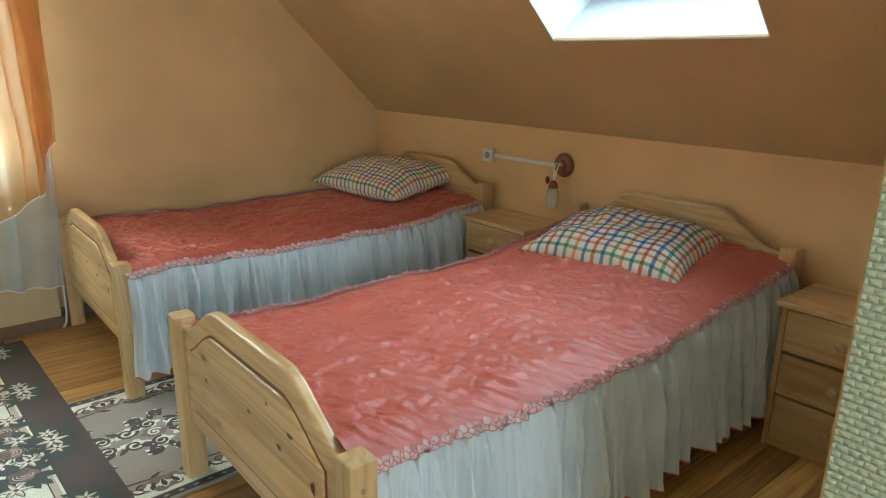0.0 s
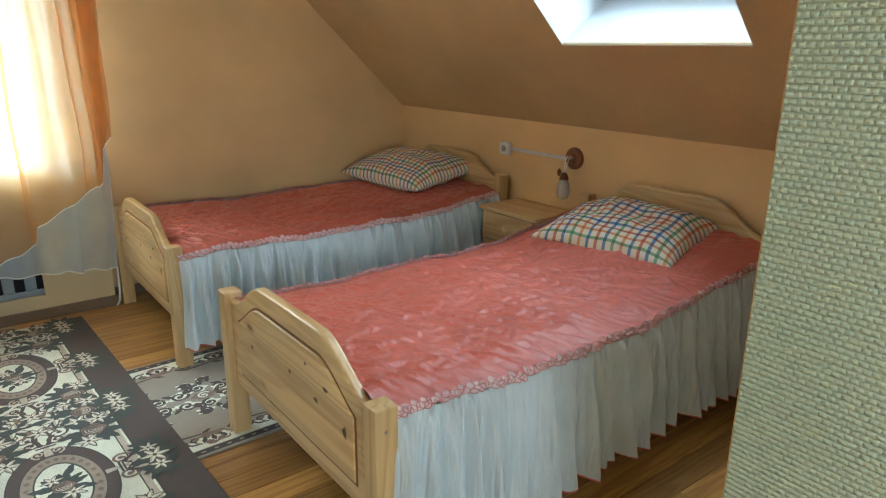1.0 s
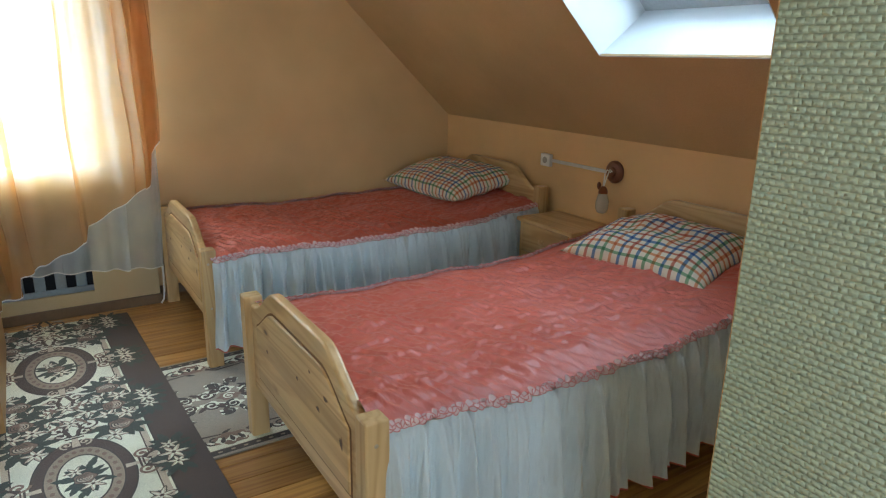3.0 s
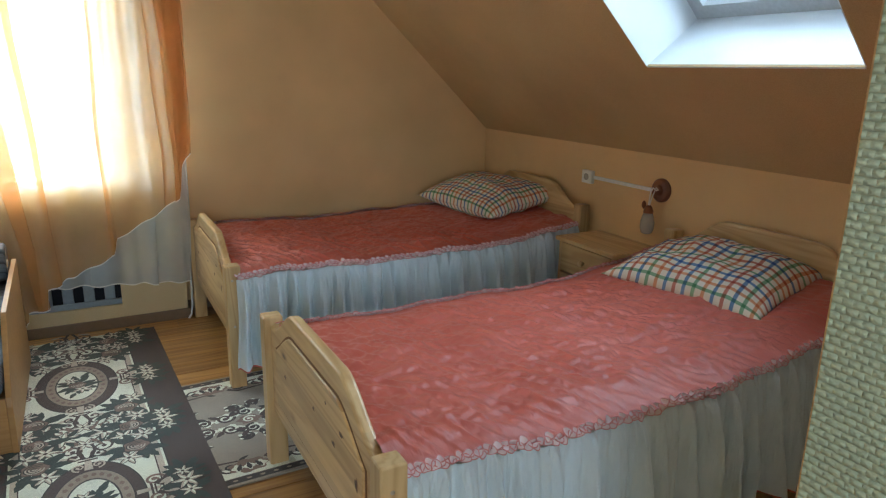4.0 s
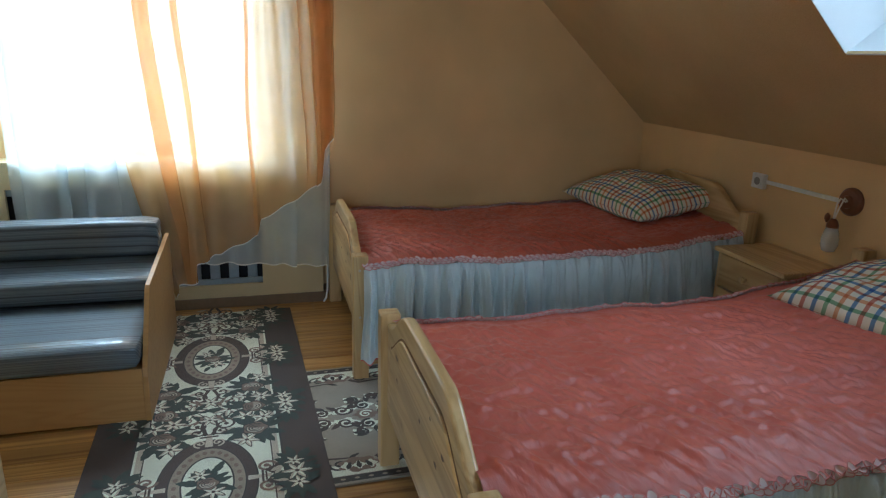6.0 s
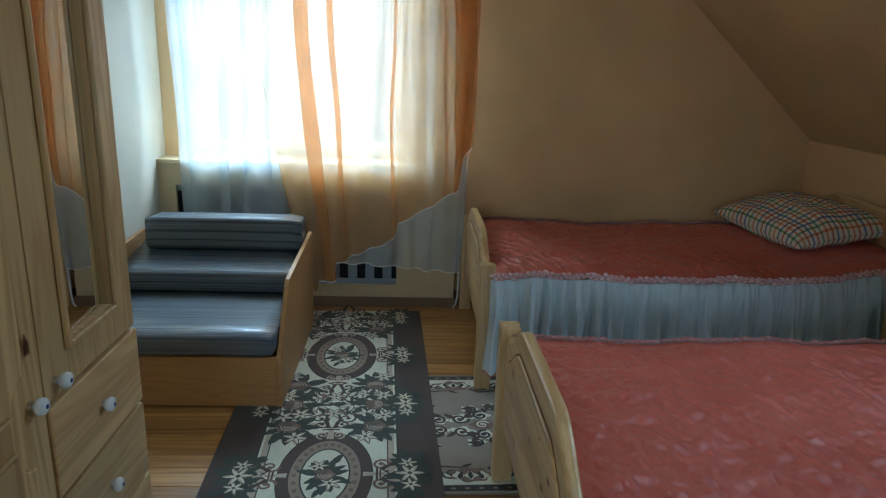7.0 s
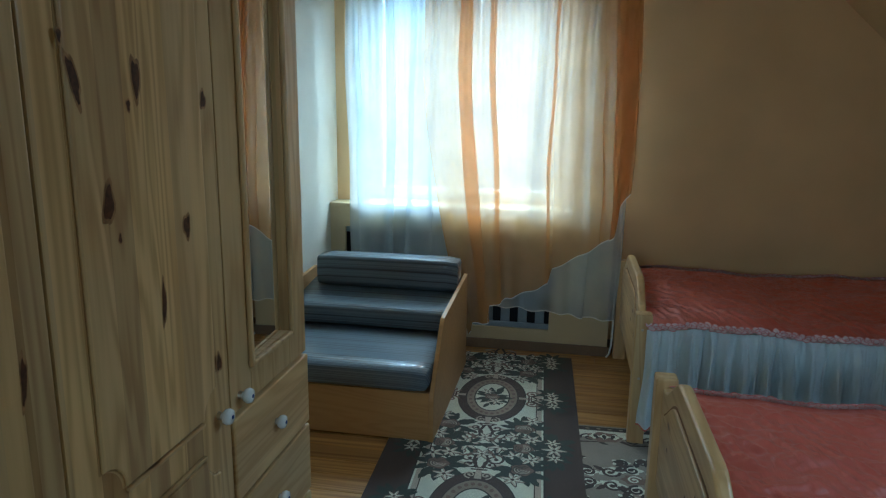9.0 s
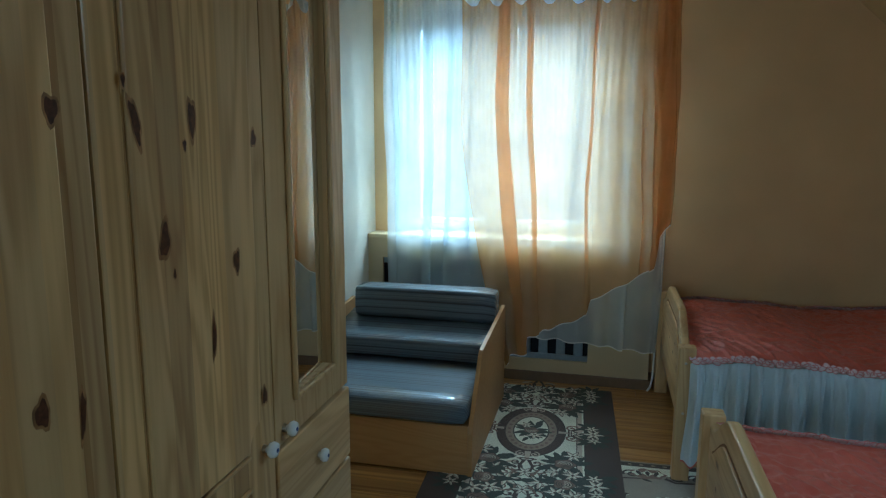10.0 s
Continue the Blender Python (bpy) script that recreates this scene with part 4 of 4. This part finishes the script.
def wardrobe_knob(y, z, parent):
    k = part("knob", lathe([(0.007, 0.0), (0.007, 0.012), (0.016, 0.016), (0.019, 0.024), (0.016, 0.032), (0.006, 0.0345)], 20, (WARD_F, y, z), 0), PORCELAIN, parent, "white porcelain knob", True)
    part("dot", lathe([(0.005, 0.0342), (0.005, 0.0352), (0.002, 0.0356)], 10, (WARD_F, y, z), 0), BLUE, k)
    part("collar", lathe([(0.010, 0.0), (0.009, 0.008)], 12, (WARD_F, y, z), 0), STEEL, k)


def rounded_panel(y0, y1, z0, z1, curl_low, curl_high):
    """Outline with scooped corners."""
    r = 0.055
    pts = []

    if curl_low:
        pts += [(y0, z0 + r)]
        for i in range(7):
            a = radians(90 - 90 * i / 6)
            pts.append((y0 + r * math.cos(a) * 1.0, z0 + r * math.sin(a)))
        for i in range(7):
            a = radians(180 - 90 * i / 6)
            pts.append((y1 + r * math.cos(a), z0 + r * math.sin(a)))
    else:
        pts += [(y0, z0), (y1, z0)]
    if curl_high:
        for i in range(7):
            a = radians(270 - 90 * i / 6)
            pts.append((y1 + r * math.cos(a), z1 + r * math.sin(a)))
        for i in range(7):
            a = radians(0 - 90 * i / 6)
            pts.append((y0 + r * math.cos(a), z1 + r * math.sin(a)))
    else:
        pts += [(y1, z1), (y0, z1)]
    clean = [pts[0]]
    for p in pts[1:]:
        if math.dist(p, clean[-1]) > 1e-4:
            clean.append(p)
    return clean


DOOR_KNOTS = [(1.748, 1.478, 0.012, 0.044, -0.22), (1.897, 1.486, 0.014, 0.040, 0.0), (2.109, 1.453, 0.012, 0.021, 0.0), (1.802, 1.284, 0.016, 0.038, 0.12), (2.023, 1.210, 0.014, 0.027, 0.0),
              (2.113, 0.891, 0.013, 0.024, 0.0), (1.585, 1.490, 0.015, 0.022, 0.0), (1.525, 1.093, 0.015, 0.025, 0.0), (1.931, 1.080, 0.008, 0.048, 0.06), (1.727, 1.539, 0.006, 0.013, 0.0), (1.872, 1.441, 0.006, 0.012, 0.0),
              (1.823, 1.223, 0.005, 0.011, 0.0), (2.170, 1.663, 0.007, 0.030, 0.0), (1.594, 1.064, 0.007, 0.044, 0.1), (1.33, 1.35, 0.012, 0.022, 0.0), (1.28, 0.98, 0.012, 0.026, 0.0), (1.79, 0.45, 0.012, 0.022, 0.0)]
for y0, knob_y in ((1.155, 1.593), (1.663, 2.113)):
    d = box_part("door", (WARD_F - 0.022, WARD_F, y0, y0 + 0.503, 0.066, WARD_H - 0.006), PINE_D, ward, 0.004)
    for z0, z1, lo, hi in ((0.13, 0.692, False, True), (0.785, WARD_H - 0.08, True, False)):
        part("groove", prism(rounded_panel(y0 + 0.066, y0 + 0.442, z0 - 0.003, z1 + 0.003, lo, hi), 0, WARD_F - 0.001, WARD_F + 0.0008), PINE_D, d)
        part("panel", prism(rounded_panel(y0 + 0.070, y0 + 0.438, z0, z1, lo, hi), 0, WARD_F - 0.001, WARD_F + 0.008, 0.005), PINE_D, d)
    # added strips of lighter pine stand in for the highlight on the groove lips
    for z in (0.773, 0.697):
        box_part("bead", (WARD_F + 0.0005, WARD_F + 0.010, y0 + 0.126, y0 + 0.382, z, z + 0.009), PINE_Y, d, 0.004)
    wardrobe_knob(knob_y, 0.765, d)
    for ky, kz, ry, rz, lean in DOOR_KNOTS:
        if y0 < ky < y0 + 0.498:
            knot(d, WARD_F + 0.0082, ky, kz, ry, rz, lean)
# mirror door over drawers
md0, md1 = 2.170, 2.622
bm = bmesh.new()
for dims in ((md0, md0 + 0.105, 0.735, WARD_H - 0.006), (md1 - 0.115, md1, 0.735, WARD_H - 0.006), (md0 + 0.105, md1 - 0.115, 0.735, 0.835), (md0 + 0.105, md1 - 0.115, WARD_H - 0.10, WARD_H - 0.006)):
    block(bm, WARD_F - 0.022, WARD_F, *dims, 0.003)
mirror_door = part("mirror_door", bm, PINE_Z, ward)
bm = bmesh.new()
for dims in ((md0 + 0.092, md0 + 0.105, 0.82, WARD_H - 0.085), (md1 - 0.115, md1 - 0.100, 0.82, WARD_H - 0.085), (md0 + 0.105, md1 - 0.115, 0.82, 0.835), (md0 + 0.105, md1 - 0.115, WARD_H - 0.10, WARD_H - 0.085)):
    block(bm, WARD_F + 0.0005, WARD_F + 0.014, *dims, 0.006, 3)
part("moulding", bm, PINE_Z, mirror_door)
mm, mnt, mb = mat("mirror_silver")
mb.inputs["Base Color"].default_value = (0.86, 0.88, 0.87, 1)
mb.inputs["Metallic"].default_value = 1.0
mb.inputs["Roughness"].default_value = 0.015
# the glass sits a touch askew in its rebate
part("mirror", prism([(WARD_F - 0.006, md0 + 0.103), (WARD_F - 0.0136, md1 - 0.113), (WARD_F - 0.0176, md1 - 0.113), (WARD_F - 0.010, md0 + 0.103)], 2, 0.833, WARD_H - 0.098), mm, mirror_door)
wardrobe_knob(md0 + 0.042, 0.772, mirror_door)
PINE_DR = pine("pine_drawer", 1, knots=0.7, boards=0.11, across=2)
for z0, z1 in ((0.512, 0.725), (0.288, 0.502), (0.066, 0.278)):
    d = box_part("drawer", (WARD_F - 0.022, WARD_F + 0.006, md0, md1, z0, z1), PINE_DR, ward, 0.007, segments=3)
    wardrobe_knob((md0 + md1) / 2 - 0.005, (z0 + z1) / 2, d)

# ---- rugs ----


class Weave:
    """Flat woven motifs, one mesh for each yarn."""

    def __init__(self, z, seed):
        self.z, self.level, self.verts, self.faces, self.rnd = z, 0, {}, {}, random.Random(seed)

    def up(self):
        self.level += 1

    def poly(self, yarn, pts):
        vs, fs = self.verts.setdefault(yarn, []), self.faces.setdefault(yarn, [])
        n = len(vs)
        vs.extend((x, y, self.level) for x, y in pts)
        fs.append(tuple(range(n, n + len(pts))))

    def fan(self, yarn, cx, cy, rim):
        self.level += 0.05
        for a, b in zip(rim, rim[1:] + rim[:1]):
            self.poly(yarn, [(cx, cy), a, b])

    def oval(self, yarn, cx, cy, rx, ry, n=36, wob=0.0, petals=0):
        rim = []
        for i in range(n):
            a = 2 * math.pi * i / n
            k = 1 + wob * math.cos(petals * a)
            rim.append((cx + rx * k * math.cos(a), cy + ry * k * math.sin(a)))
        self.fan(yarn, cx, cy, rim)

    def leaf(self, yarn, x, y, a, ln, w=0.36):
        ca, sa = math.cos(a), math.sin(a)
        pts = []
        for s, t in ((0, 0), (0.25, 0.42), (0.5, 0.5), (0.62, 0.36), (0.78, 0.34), (1, 0), (0.78, -0.30), (0.62, -0.34), (0.5, -0.5), (0.25, -0.42)):
            u, v = s * ln, t * w * ln
            pts.append((x + ca * u - sa * v, y + sa * u + ca * v))
        self.fan(yarn, x + ca * ln * 0.45, y + sa * ln * 0.45, pts)

    def stroke(self, yarn, pts, w0, w1=None):
        self.level += 0.05
        w1 = w0 if w1 is None else w1
        n = len(pts)
        rails = []
        for i, (x, y) in enumerate(pts):
            xa, ya = pts[max(0, i - 1)]
            xb, yb = pts[min(n - 1, i + 1)]
            l_ = math.hypot(xb - xa, yb - ya) or 1.0
            w = (w0 + (w1 - w0) * i / (n - 1)) / 2
            nx, ny = -(yb - ya) / l_ * w, (xb - xa) / l_ * w
            rails.append(((x + nx, y + ny), (x - nx, y - ny)))
        for (a, b), (c, d) in zip(rails, rails[1:]):
            self.poly(yarn, [a, b, d, c])

    def scroll(self, yarn, x, y, a, size, turn=1, w=0.010, turns=1.25):
        pts = []
        n = 26
        for i in range(n):
            k = i / (n - 1)
            r = size * (1 - 0.82 * k)
            th = a + turn * k * turns * 2 * math.pi
            pts.append((x + r * math.cos(th), y + r * math.sin(th)))
        self.stroke(yarn, pts, w, w * 0.7)
        self.oval(yarn, pts[-1][0], pts[-1][1], w * 0.9, w * 0.9, 8)

    def lily(self, x, y, r, a=0.0, n=6):
        for i in range(n):
            self.leaf("outline", x, y, a + 2 * math.pi * i / n, r * 1.14, 0.42)
        self.up()
        for i in range(n):
            self.leaf("blush", x, y, a + 2 * math.pi * i / n, r, 0.34)
        self.up()
        for i in range(n):
            self.leaf("cream", x, y, a + 2 * math.pi * i / n + 0.1, r * 0.85, 0.18)
        self.oval("brown", x, y, r * 0.16, r * 0.16, 8)
        self.up()

    def rose(self, x, y, r, a=0.0):
        self.oval("outline", x, y, r * 1.08, r * 1.0, 30, 0.10, 5)
        self.up()
        self.oval("rose", x, y, r * 0.98, r * 0.9, 30, 0.10, 5)
        self.up()
        for k in (0.78, 0.52, 0.27):
            pts = [(x + r * k * math.cos(a + t * 0.35), y + r * k * 0.9 * math.sin(a + t * 0.35)) for t in range(14)]
            self.stroke("outline", pts, r * 0.10)
            pts = [(x + r * (k - 0.11) * math.cos(a + 2 + t * 0.35), y + r * (k - 0.11) * 0.9 * math.sin(a + 2 + t * 0.35)) for t in range(11)]
            self.stroke("blush", pts, r * 0.12)
        self.up()

    def bouquet(self, x, y, k, count, sx=1.0, sy=1.0):
        r = self.rnd
        for i in range(count):
            a = 2 * math.pi * i / count + r.uniform(-0.3, 0.3)
            self.leaf("green", x + 0.25 * k * sx * math.cos(a), y + 0.25 * k * sy * math.sin(a), a + r.uniform(-0.35, 0.35), k * r.uniform(0.7, 1.0), 0.42)
        self.up()

    def build(self, parent, yarns):
        for yarn, vs in self.verts.items():
            me = bpy.data.meshes.new("woven_" + yarn)
            me.from_pydata([(x, y, self.z + 0.0035 * k / max(1, self.level)) for x, y, k in vs], [], self.faces[yarn])
            ob = link("woven_" + yarn + "_motif", me, yarns[yarn], parent)
            ob["kind"] = "stuff"


def yarn(name, colour):
    m, nt, b = mat(name)
    v = coords(nt)
    n = noise_tex(nt, v, 420.0, 2)
    big = noise_tex(nt, v, 5.0, 3)
    col = ramp(nt, n, [(0.3, tuple(c * 0.7 for c in colour)), (0.7, tuple(min(1, c * 1.25) for c in colour))])
    col = mix(nt, 1.0, col, ramp(nt, big, [(0.3, (0.85, 0.85, 0.85)), (0.7, (1.1, 1.1, 1.1))]), "MULTIPLY")
    nt.links.new(col, b.inputs["Base Color"])
    b.inputs["Roughness"].default_value = 0.8
    b.inputs["Sheen Weight"].default_value = 0.25
    bump(nt, b, n, 0.5, 0.002)
    return m


YARNS = {"brown": yarn("brown_yarn", (0.055, 0.032, 0.026)), "cream": yarn("cream_yarn", (0.76, 0.80, 0.68)), "outline": yarn("dark_yarn", (0.028, 0.022, 0.020)),
         "green": yarn("dark_green_yarn", (0.022, 0.042, 0.034)), "rose": yarn("dusty_rose_yarn", (0.20, 0.13, 0.10)), "blush": yarn("pale_blush_yarn", (0.52, 0.46, 0.37)),
         "beige": yarn("beige_yarn", (0.30, 0.245, 0.185)), "ground": yarn("greige_yarn", (0.30, 0.265, 0.215))}
RUG = thing("patterned_rug", (0, 0, 0), "dark brown floral rug with cream oval medallions", "rug")
RUG.matrix_world = pose(-0.075, 4.635, 0.0, 0, 0, 2.2)
box_part("pile_base", (-0.42, 0.42, -2.95, 0.0, 0.0, 0.011), YARNS["brown"], RUG, 0.003)
wv = Weave(0.0112, 8)
H = math.pi / 2
wv.poly("cream", [(-0.262, -2.85), (0.262, -2.85), (0.262, -0.004), (-0.262, -0.004)])
wv.up()
for s_ in (-1, 1):
    for x, w, c in ((0.262, 0.008, "outline"), (0.238, 0.022, "blush"), (0.224, 0.005, "brown")):
        wv.stroke(c, [(s_ * x, -2.85), (s_ * x, -0.004)], w)
wv.up()
PERIOD = 1.02
for k in (-1, 0, 1, 2):
    c = -0.62 - PERIOD * k
    mid = c - PERIOD / 2
    if mid > -2.9 and k >= -1:
        # scrollwork and lilies between two medallions
        for sx in (-1, 1):
            for sy in (-1, 1):
                wv.scroll("brown", sx * 0.055, mid + sy * 0.115, -sy * sx * H, 0.045, sx * sy, 0.011)
                wv.scroll("rose", sx * 0.085, mid + sy * 0.065, sx * 0.6, 0.034, -sx * sy, 0.009)
                wv.stroke("brown", [(sx * 0.01, mid + sy * 0.19), (sx * 0.03, mid + sy * 0.13), (sx * 0.02, mid + sy * 0.07), (sx * 0.06, mid + sy * 0.02)], 0.016, 0.008)
                wv.leaf("rose", sx * 0.02, mid + sy * 0.03, math.atan2(sy, sx * 0.55), 0.09, 0.22)
                wv.leaf("blush", sx * 0.10, mid + sy * 0.15, math.atan2(sy * 0.4, -sx), 0.07, 0.3)
        wv.up()
        for sx in (-1, 1):
            wv.bouquet(sx * 0.075, mid, 0.075, 7)
            wv.lily(sx * 0.075, mid, 0.062, 0.3)
        for sy in (-1, 1):
            wv.lily(0.0, mid + sy * 0.075, 0.045, 0.0)
    for sx in (-1, 1):
        for y, r_ in ((c + 0.33, 0.046), (c - 0.33, 0.046), (c - PERIOD / 2, 0.044)):
            if -2.82 < y < -0.03:
                x = sx * 0.172
                wv.bouquet(x, y, 0.118, 11)
                wv.lily(x - sx * 0.035, y - 0.078, 0.052, y)
                wv.lily(x + sx * 0.035, y + 0.082, 0.050, y + 1)
                wv.rose(x, y, r_, y * 9)
    if c > 0.2 or c < -2.75:
        continue
    # medallion
    for rx, ry, cc in ((0.172, 0.285, "outline"), (0.166, 0.278, "brown"), (0.131, 0.226, "outline"), (0.127, 0.222, "beige")):
        wv.oval(cc, 0, c, rx, ry, 56)
        wv.up()
    for i in range(26):
        a = 2 * math.pi * i / 26
        wv.oval("rose", 0.109 * math.cos(a), c + 0.196 * math.sin(a), 0.009, 0.012, 8)
    wv.oval("outline", 0, c, 0.090, 0.168, 48)
    wv.up()
    wv.oval("cream", 0, c, 0.084, 0.160, 48)
    wv.up()
    wv.bouquet(0, c, 0.095, 11, 0.7, 1.1)
    wv.lily(0.02, c - 0.05, 0.045, 0.4)
    wv.lily(-0.025, c + 0.055, 0.036, 1.1)
    wv.rose(0.0, c, 0.036, 1.0)
    wv.leaf("green", 0.02, c + 0.06, 1.1, 0.08, 0.4)
    wv.leaf("green", -0.01, c - 0.08, -2.0, 0.06, 0.4)
    for s_ in (-1, 1):
        # finials on the long axis
        wv.stroke("blush", [(0, c + s_ * 0.235), (0, c + s_ * 0.325)], 0.030, 0.018)
        wv.stroke("brown", [(-0.034, c + s_ * 0.305), (0.034, c + s_ * 0.305)], 0.010)
        wv.stroke("outline", [(-0.028, c + s_ * 0.322), (0.028, c + s_ * 0.322)], 0.006)
        for sx in (-1, 1):
            wv.scroll("blush", sx * 0.032, c + s_ * 0.262, -H * s_, 0.026, sx * s_, 0.008)
            wv.scroll("brown", sx * 0.045, c + s_ * 0.345, H, 0.036, sx, 0.009)
        # finials on the cross axis
        wv.stroke("blush", [(s_ * 0.135, c), (s_ * 0.215, c)], 0.026, 0.016)
        wv.stroke("brown", [(s_ * 0.185, c - 0.035), (s_ * 0.185, c + 0.035)], 0.008)
        wv.stroke("brown", [(s_ * 0.197, c - 0.028), (s_ * 0.197, c + 0.028)], 0.006)
        for sy in (-1, 1):
            wv.scroll("rose", s_ * 0.20, c + sy * 0.055, 0, 0.036, s_ * sy, 0.012)
            wv.stroke("brown", [(s_ * 0.205, c + sy * 0.02), (s_ * 0.24, c + sy * 0.05), (s_ * 0.265, c + sy * 0.10)], 0.040, 0.014)
            wv.leaf("blush", s_ * 0.21, c + sy * 0.02, math.atan2(sy * 0.5, s_), 0.075, 0.32)
    wv.up()
for s_ in (-1, 1):
    for i in range(7):
        y = -0.11 - 0.51 * i
        if y < -2.85:
            continue
        for dy, r_ in ((0.0, 0.058), (0.062, 0.04), (-0.068, 0.042)):
            wv.bouquet(s_ * 0.305, y + dy, 0.088, 10, 0.7)
        for dy, r_ in ((0.062, 0.038), (-0.068, 0.04), (0.0, 0.056)):
            wv.lily(s_ * 0.303 + s_ * 0.008 * math.sin(dy * 90), y + dy, r_, dy * 20 + s_)
wv.build(RUG, YARNS)

RUNNER = thing("beige_rug", (0, 0, 0), "beige rug with dark brown scroll pattern lying between the beds", "rug")
RUNNER.matrix_world = pose(1.15, 3.372, 0.0, 0, 0, 1.8)
box_part("pile_base", (-1.0, 1.0, -0.455, 0.455, 0.0, 0.008), YARNS["ground"], RUNNER, 0.002)
wr = Weave(0.0082, 21)
for s_ in (-1, 1):
    wr.stroke("outline", [(-0.99, s_ * 0.425), (0.99, s_ * 0.425)], 0.034)
wr.up()
for s_ in (-1, 1):
    wr.stroke("cream", [(-0.99, s_ * 0.372), (0.99, s_ * 0.372)], 0.066)
    for i in range(40):
        wr.oval("beige", -0.97 + i * 0.05, s_ * 0.425, 0.010, 0.006, 8)
wr.up()
x = -0.92
i = 0
while x < 0.98:
    for s_ in (-1, 1):
        # border arabesques
        wr.oval("rose", x, s_ * 0.345, 0.075, 0.045, 26, 0.12, 7)
        wr.up()
        for d in (-0.045, 0.0, 0.045):
            wr.oval("cream", x + d, s_ * 0.35, 0.020, 0.022, 14, 0.25, 4)
            wr.leaf("outline", x + d, s_ * 0.372, -s_ * (H + d * 8), 0.05, 0.4)
        wr.scroll("outline", x + 0.125, s_ * 0.325, 0, 0.042, s_, 0.012)
        wr.scroll("outline", x + 0.20, s_ * 0.335, math.pi, 0.036, -s_, 0.011)
        wr.stroke("brown", [(x + 0.07, s_ * 0.315), (x + 0.11, s_ * 0.285), (x + 0.17, s_ * 0.292), (x + 0.24, s_ * 0.30)], 0.020, 0.008)
        wr.leaf("outline", x + 0.24, s_ * 0.30, -0.5 * s_, 0.05, 0.35)
    # field clusters
    wr.up()
    for sy in (-1, 1):
        for q, (dx, dy, r_) in enumerate(((0.0, 0.05, 0.04), (0.09, 0.075, 0.034), (0.18, 0.04, 0.034), (0.05, 0.13, 0.03), (0.14, 0.15, 0.026))):
            wr.oval("cream", x + dx, sy * dy, r_ * 1.2, r_ * 0.9, 18, 0.22, 5)
            wr.up()
            wr.scroll("outline" if q % 2 else "brown", x + dx, sy * dy, q * 1.3, r_, 1 if q % 2 else -1, 0.014)
            wr.leaf("outline", x + dx + 0.02, sy * (dy + 0.02), sy * (0.5 + q), 0.062, 0.42)
            wr.leaf("brown", x + dx - 0.02, sy * dy, sy * (2.4 + q), 0.062, 0.42)
        wr.up()
    wr.oval("rose", x + 0.09, 0, 0.05, 0.034, 20, 0.16, 6)
    wr.up()
    wr.scroll("cream", x + 0.09, 0, 0.4, 0.03, 1, 0.009)
    wr.up()
    x += 0.27
    i += 1
wr.build(RUNNER, YARNS)

# ---- floor boards ----
rnd = random.Random(4)
W_BOARD = 0.112
meshes = {}
y = YS
while y < YN:
    x = XW - rnd.uniform(0.0, 1.2)
    while x < XE:
        x_next = x + rnd.choice((1.6, 2.0, 2.4))
        x0, x1 = max(x, XW), min(x_next, XE)
        key = (round(x1 - x0, 3), round(min(W_BOARD, YN - y), 3))
        if key[0] > 0.02 and key[1] > 0.01:
            if key not in meshes:
                bm = block(bmesh.new(), 0.001, key[0] - 0.001, 0.0008, key[1] - 0.0008, -0.021, 0.0)
                bmesh.ops.bevel(bm, geom=[e for e in bm.edges if all(v.co.z > -0.001 for v in e.verts)], offset=0.0015, segments=1, affect="EDGES")
                me = bpy.data.meshes.new("board")
                bm.to_mesh(me)
                bm.free()
                me.materials.append(BOARDS)
                meshes[key] = me
            ob = new("board", meshes[key])
            ob.location = (x0, y, 0)
            ob.parent = floor_base
        x = x_next
    y += W_BOARD
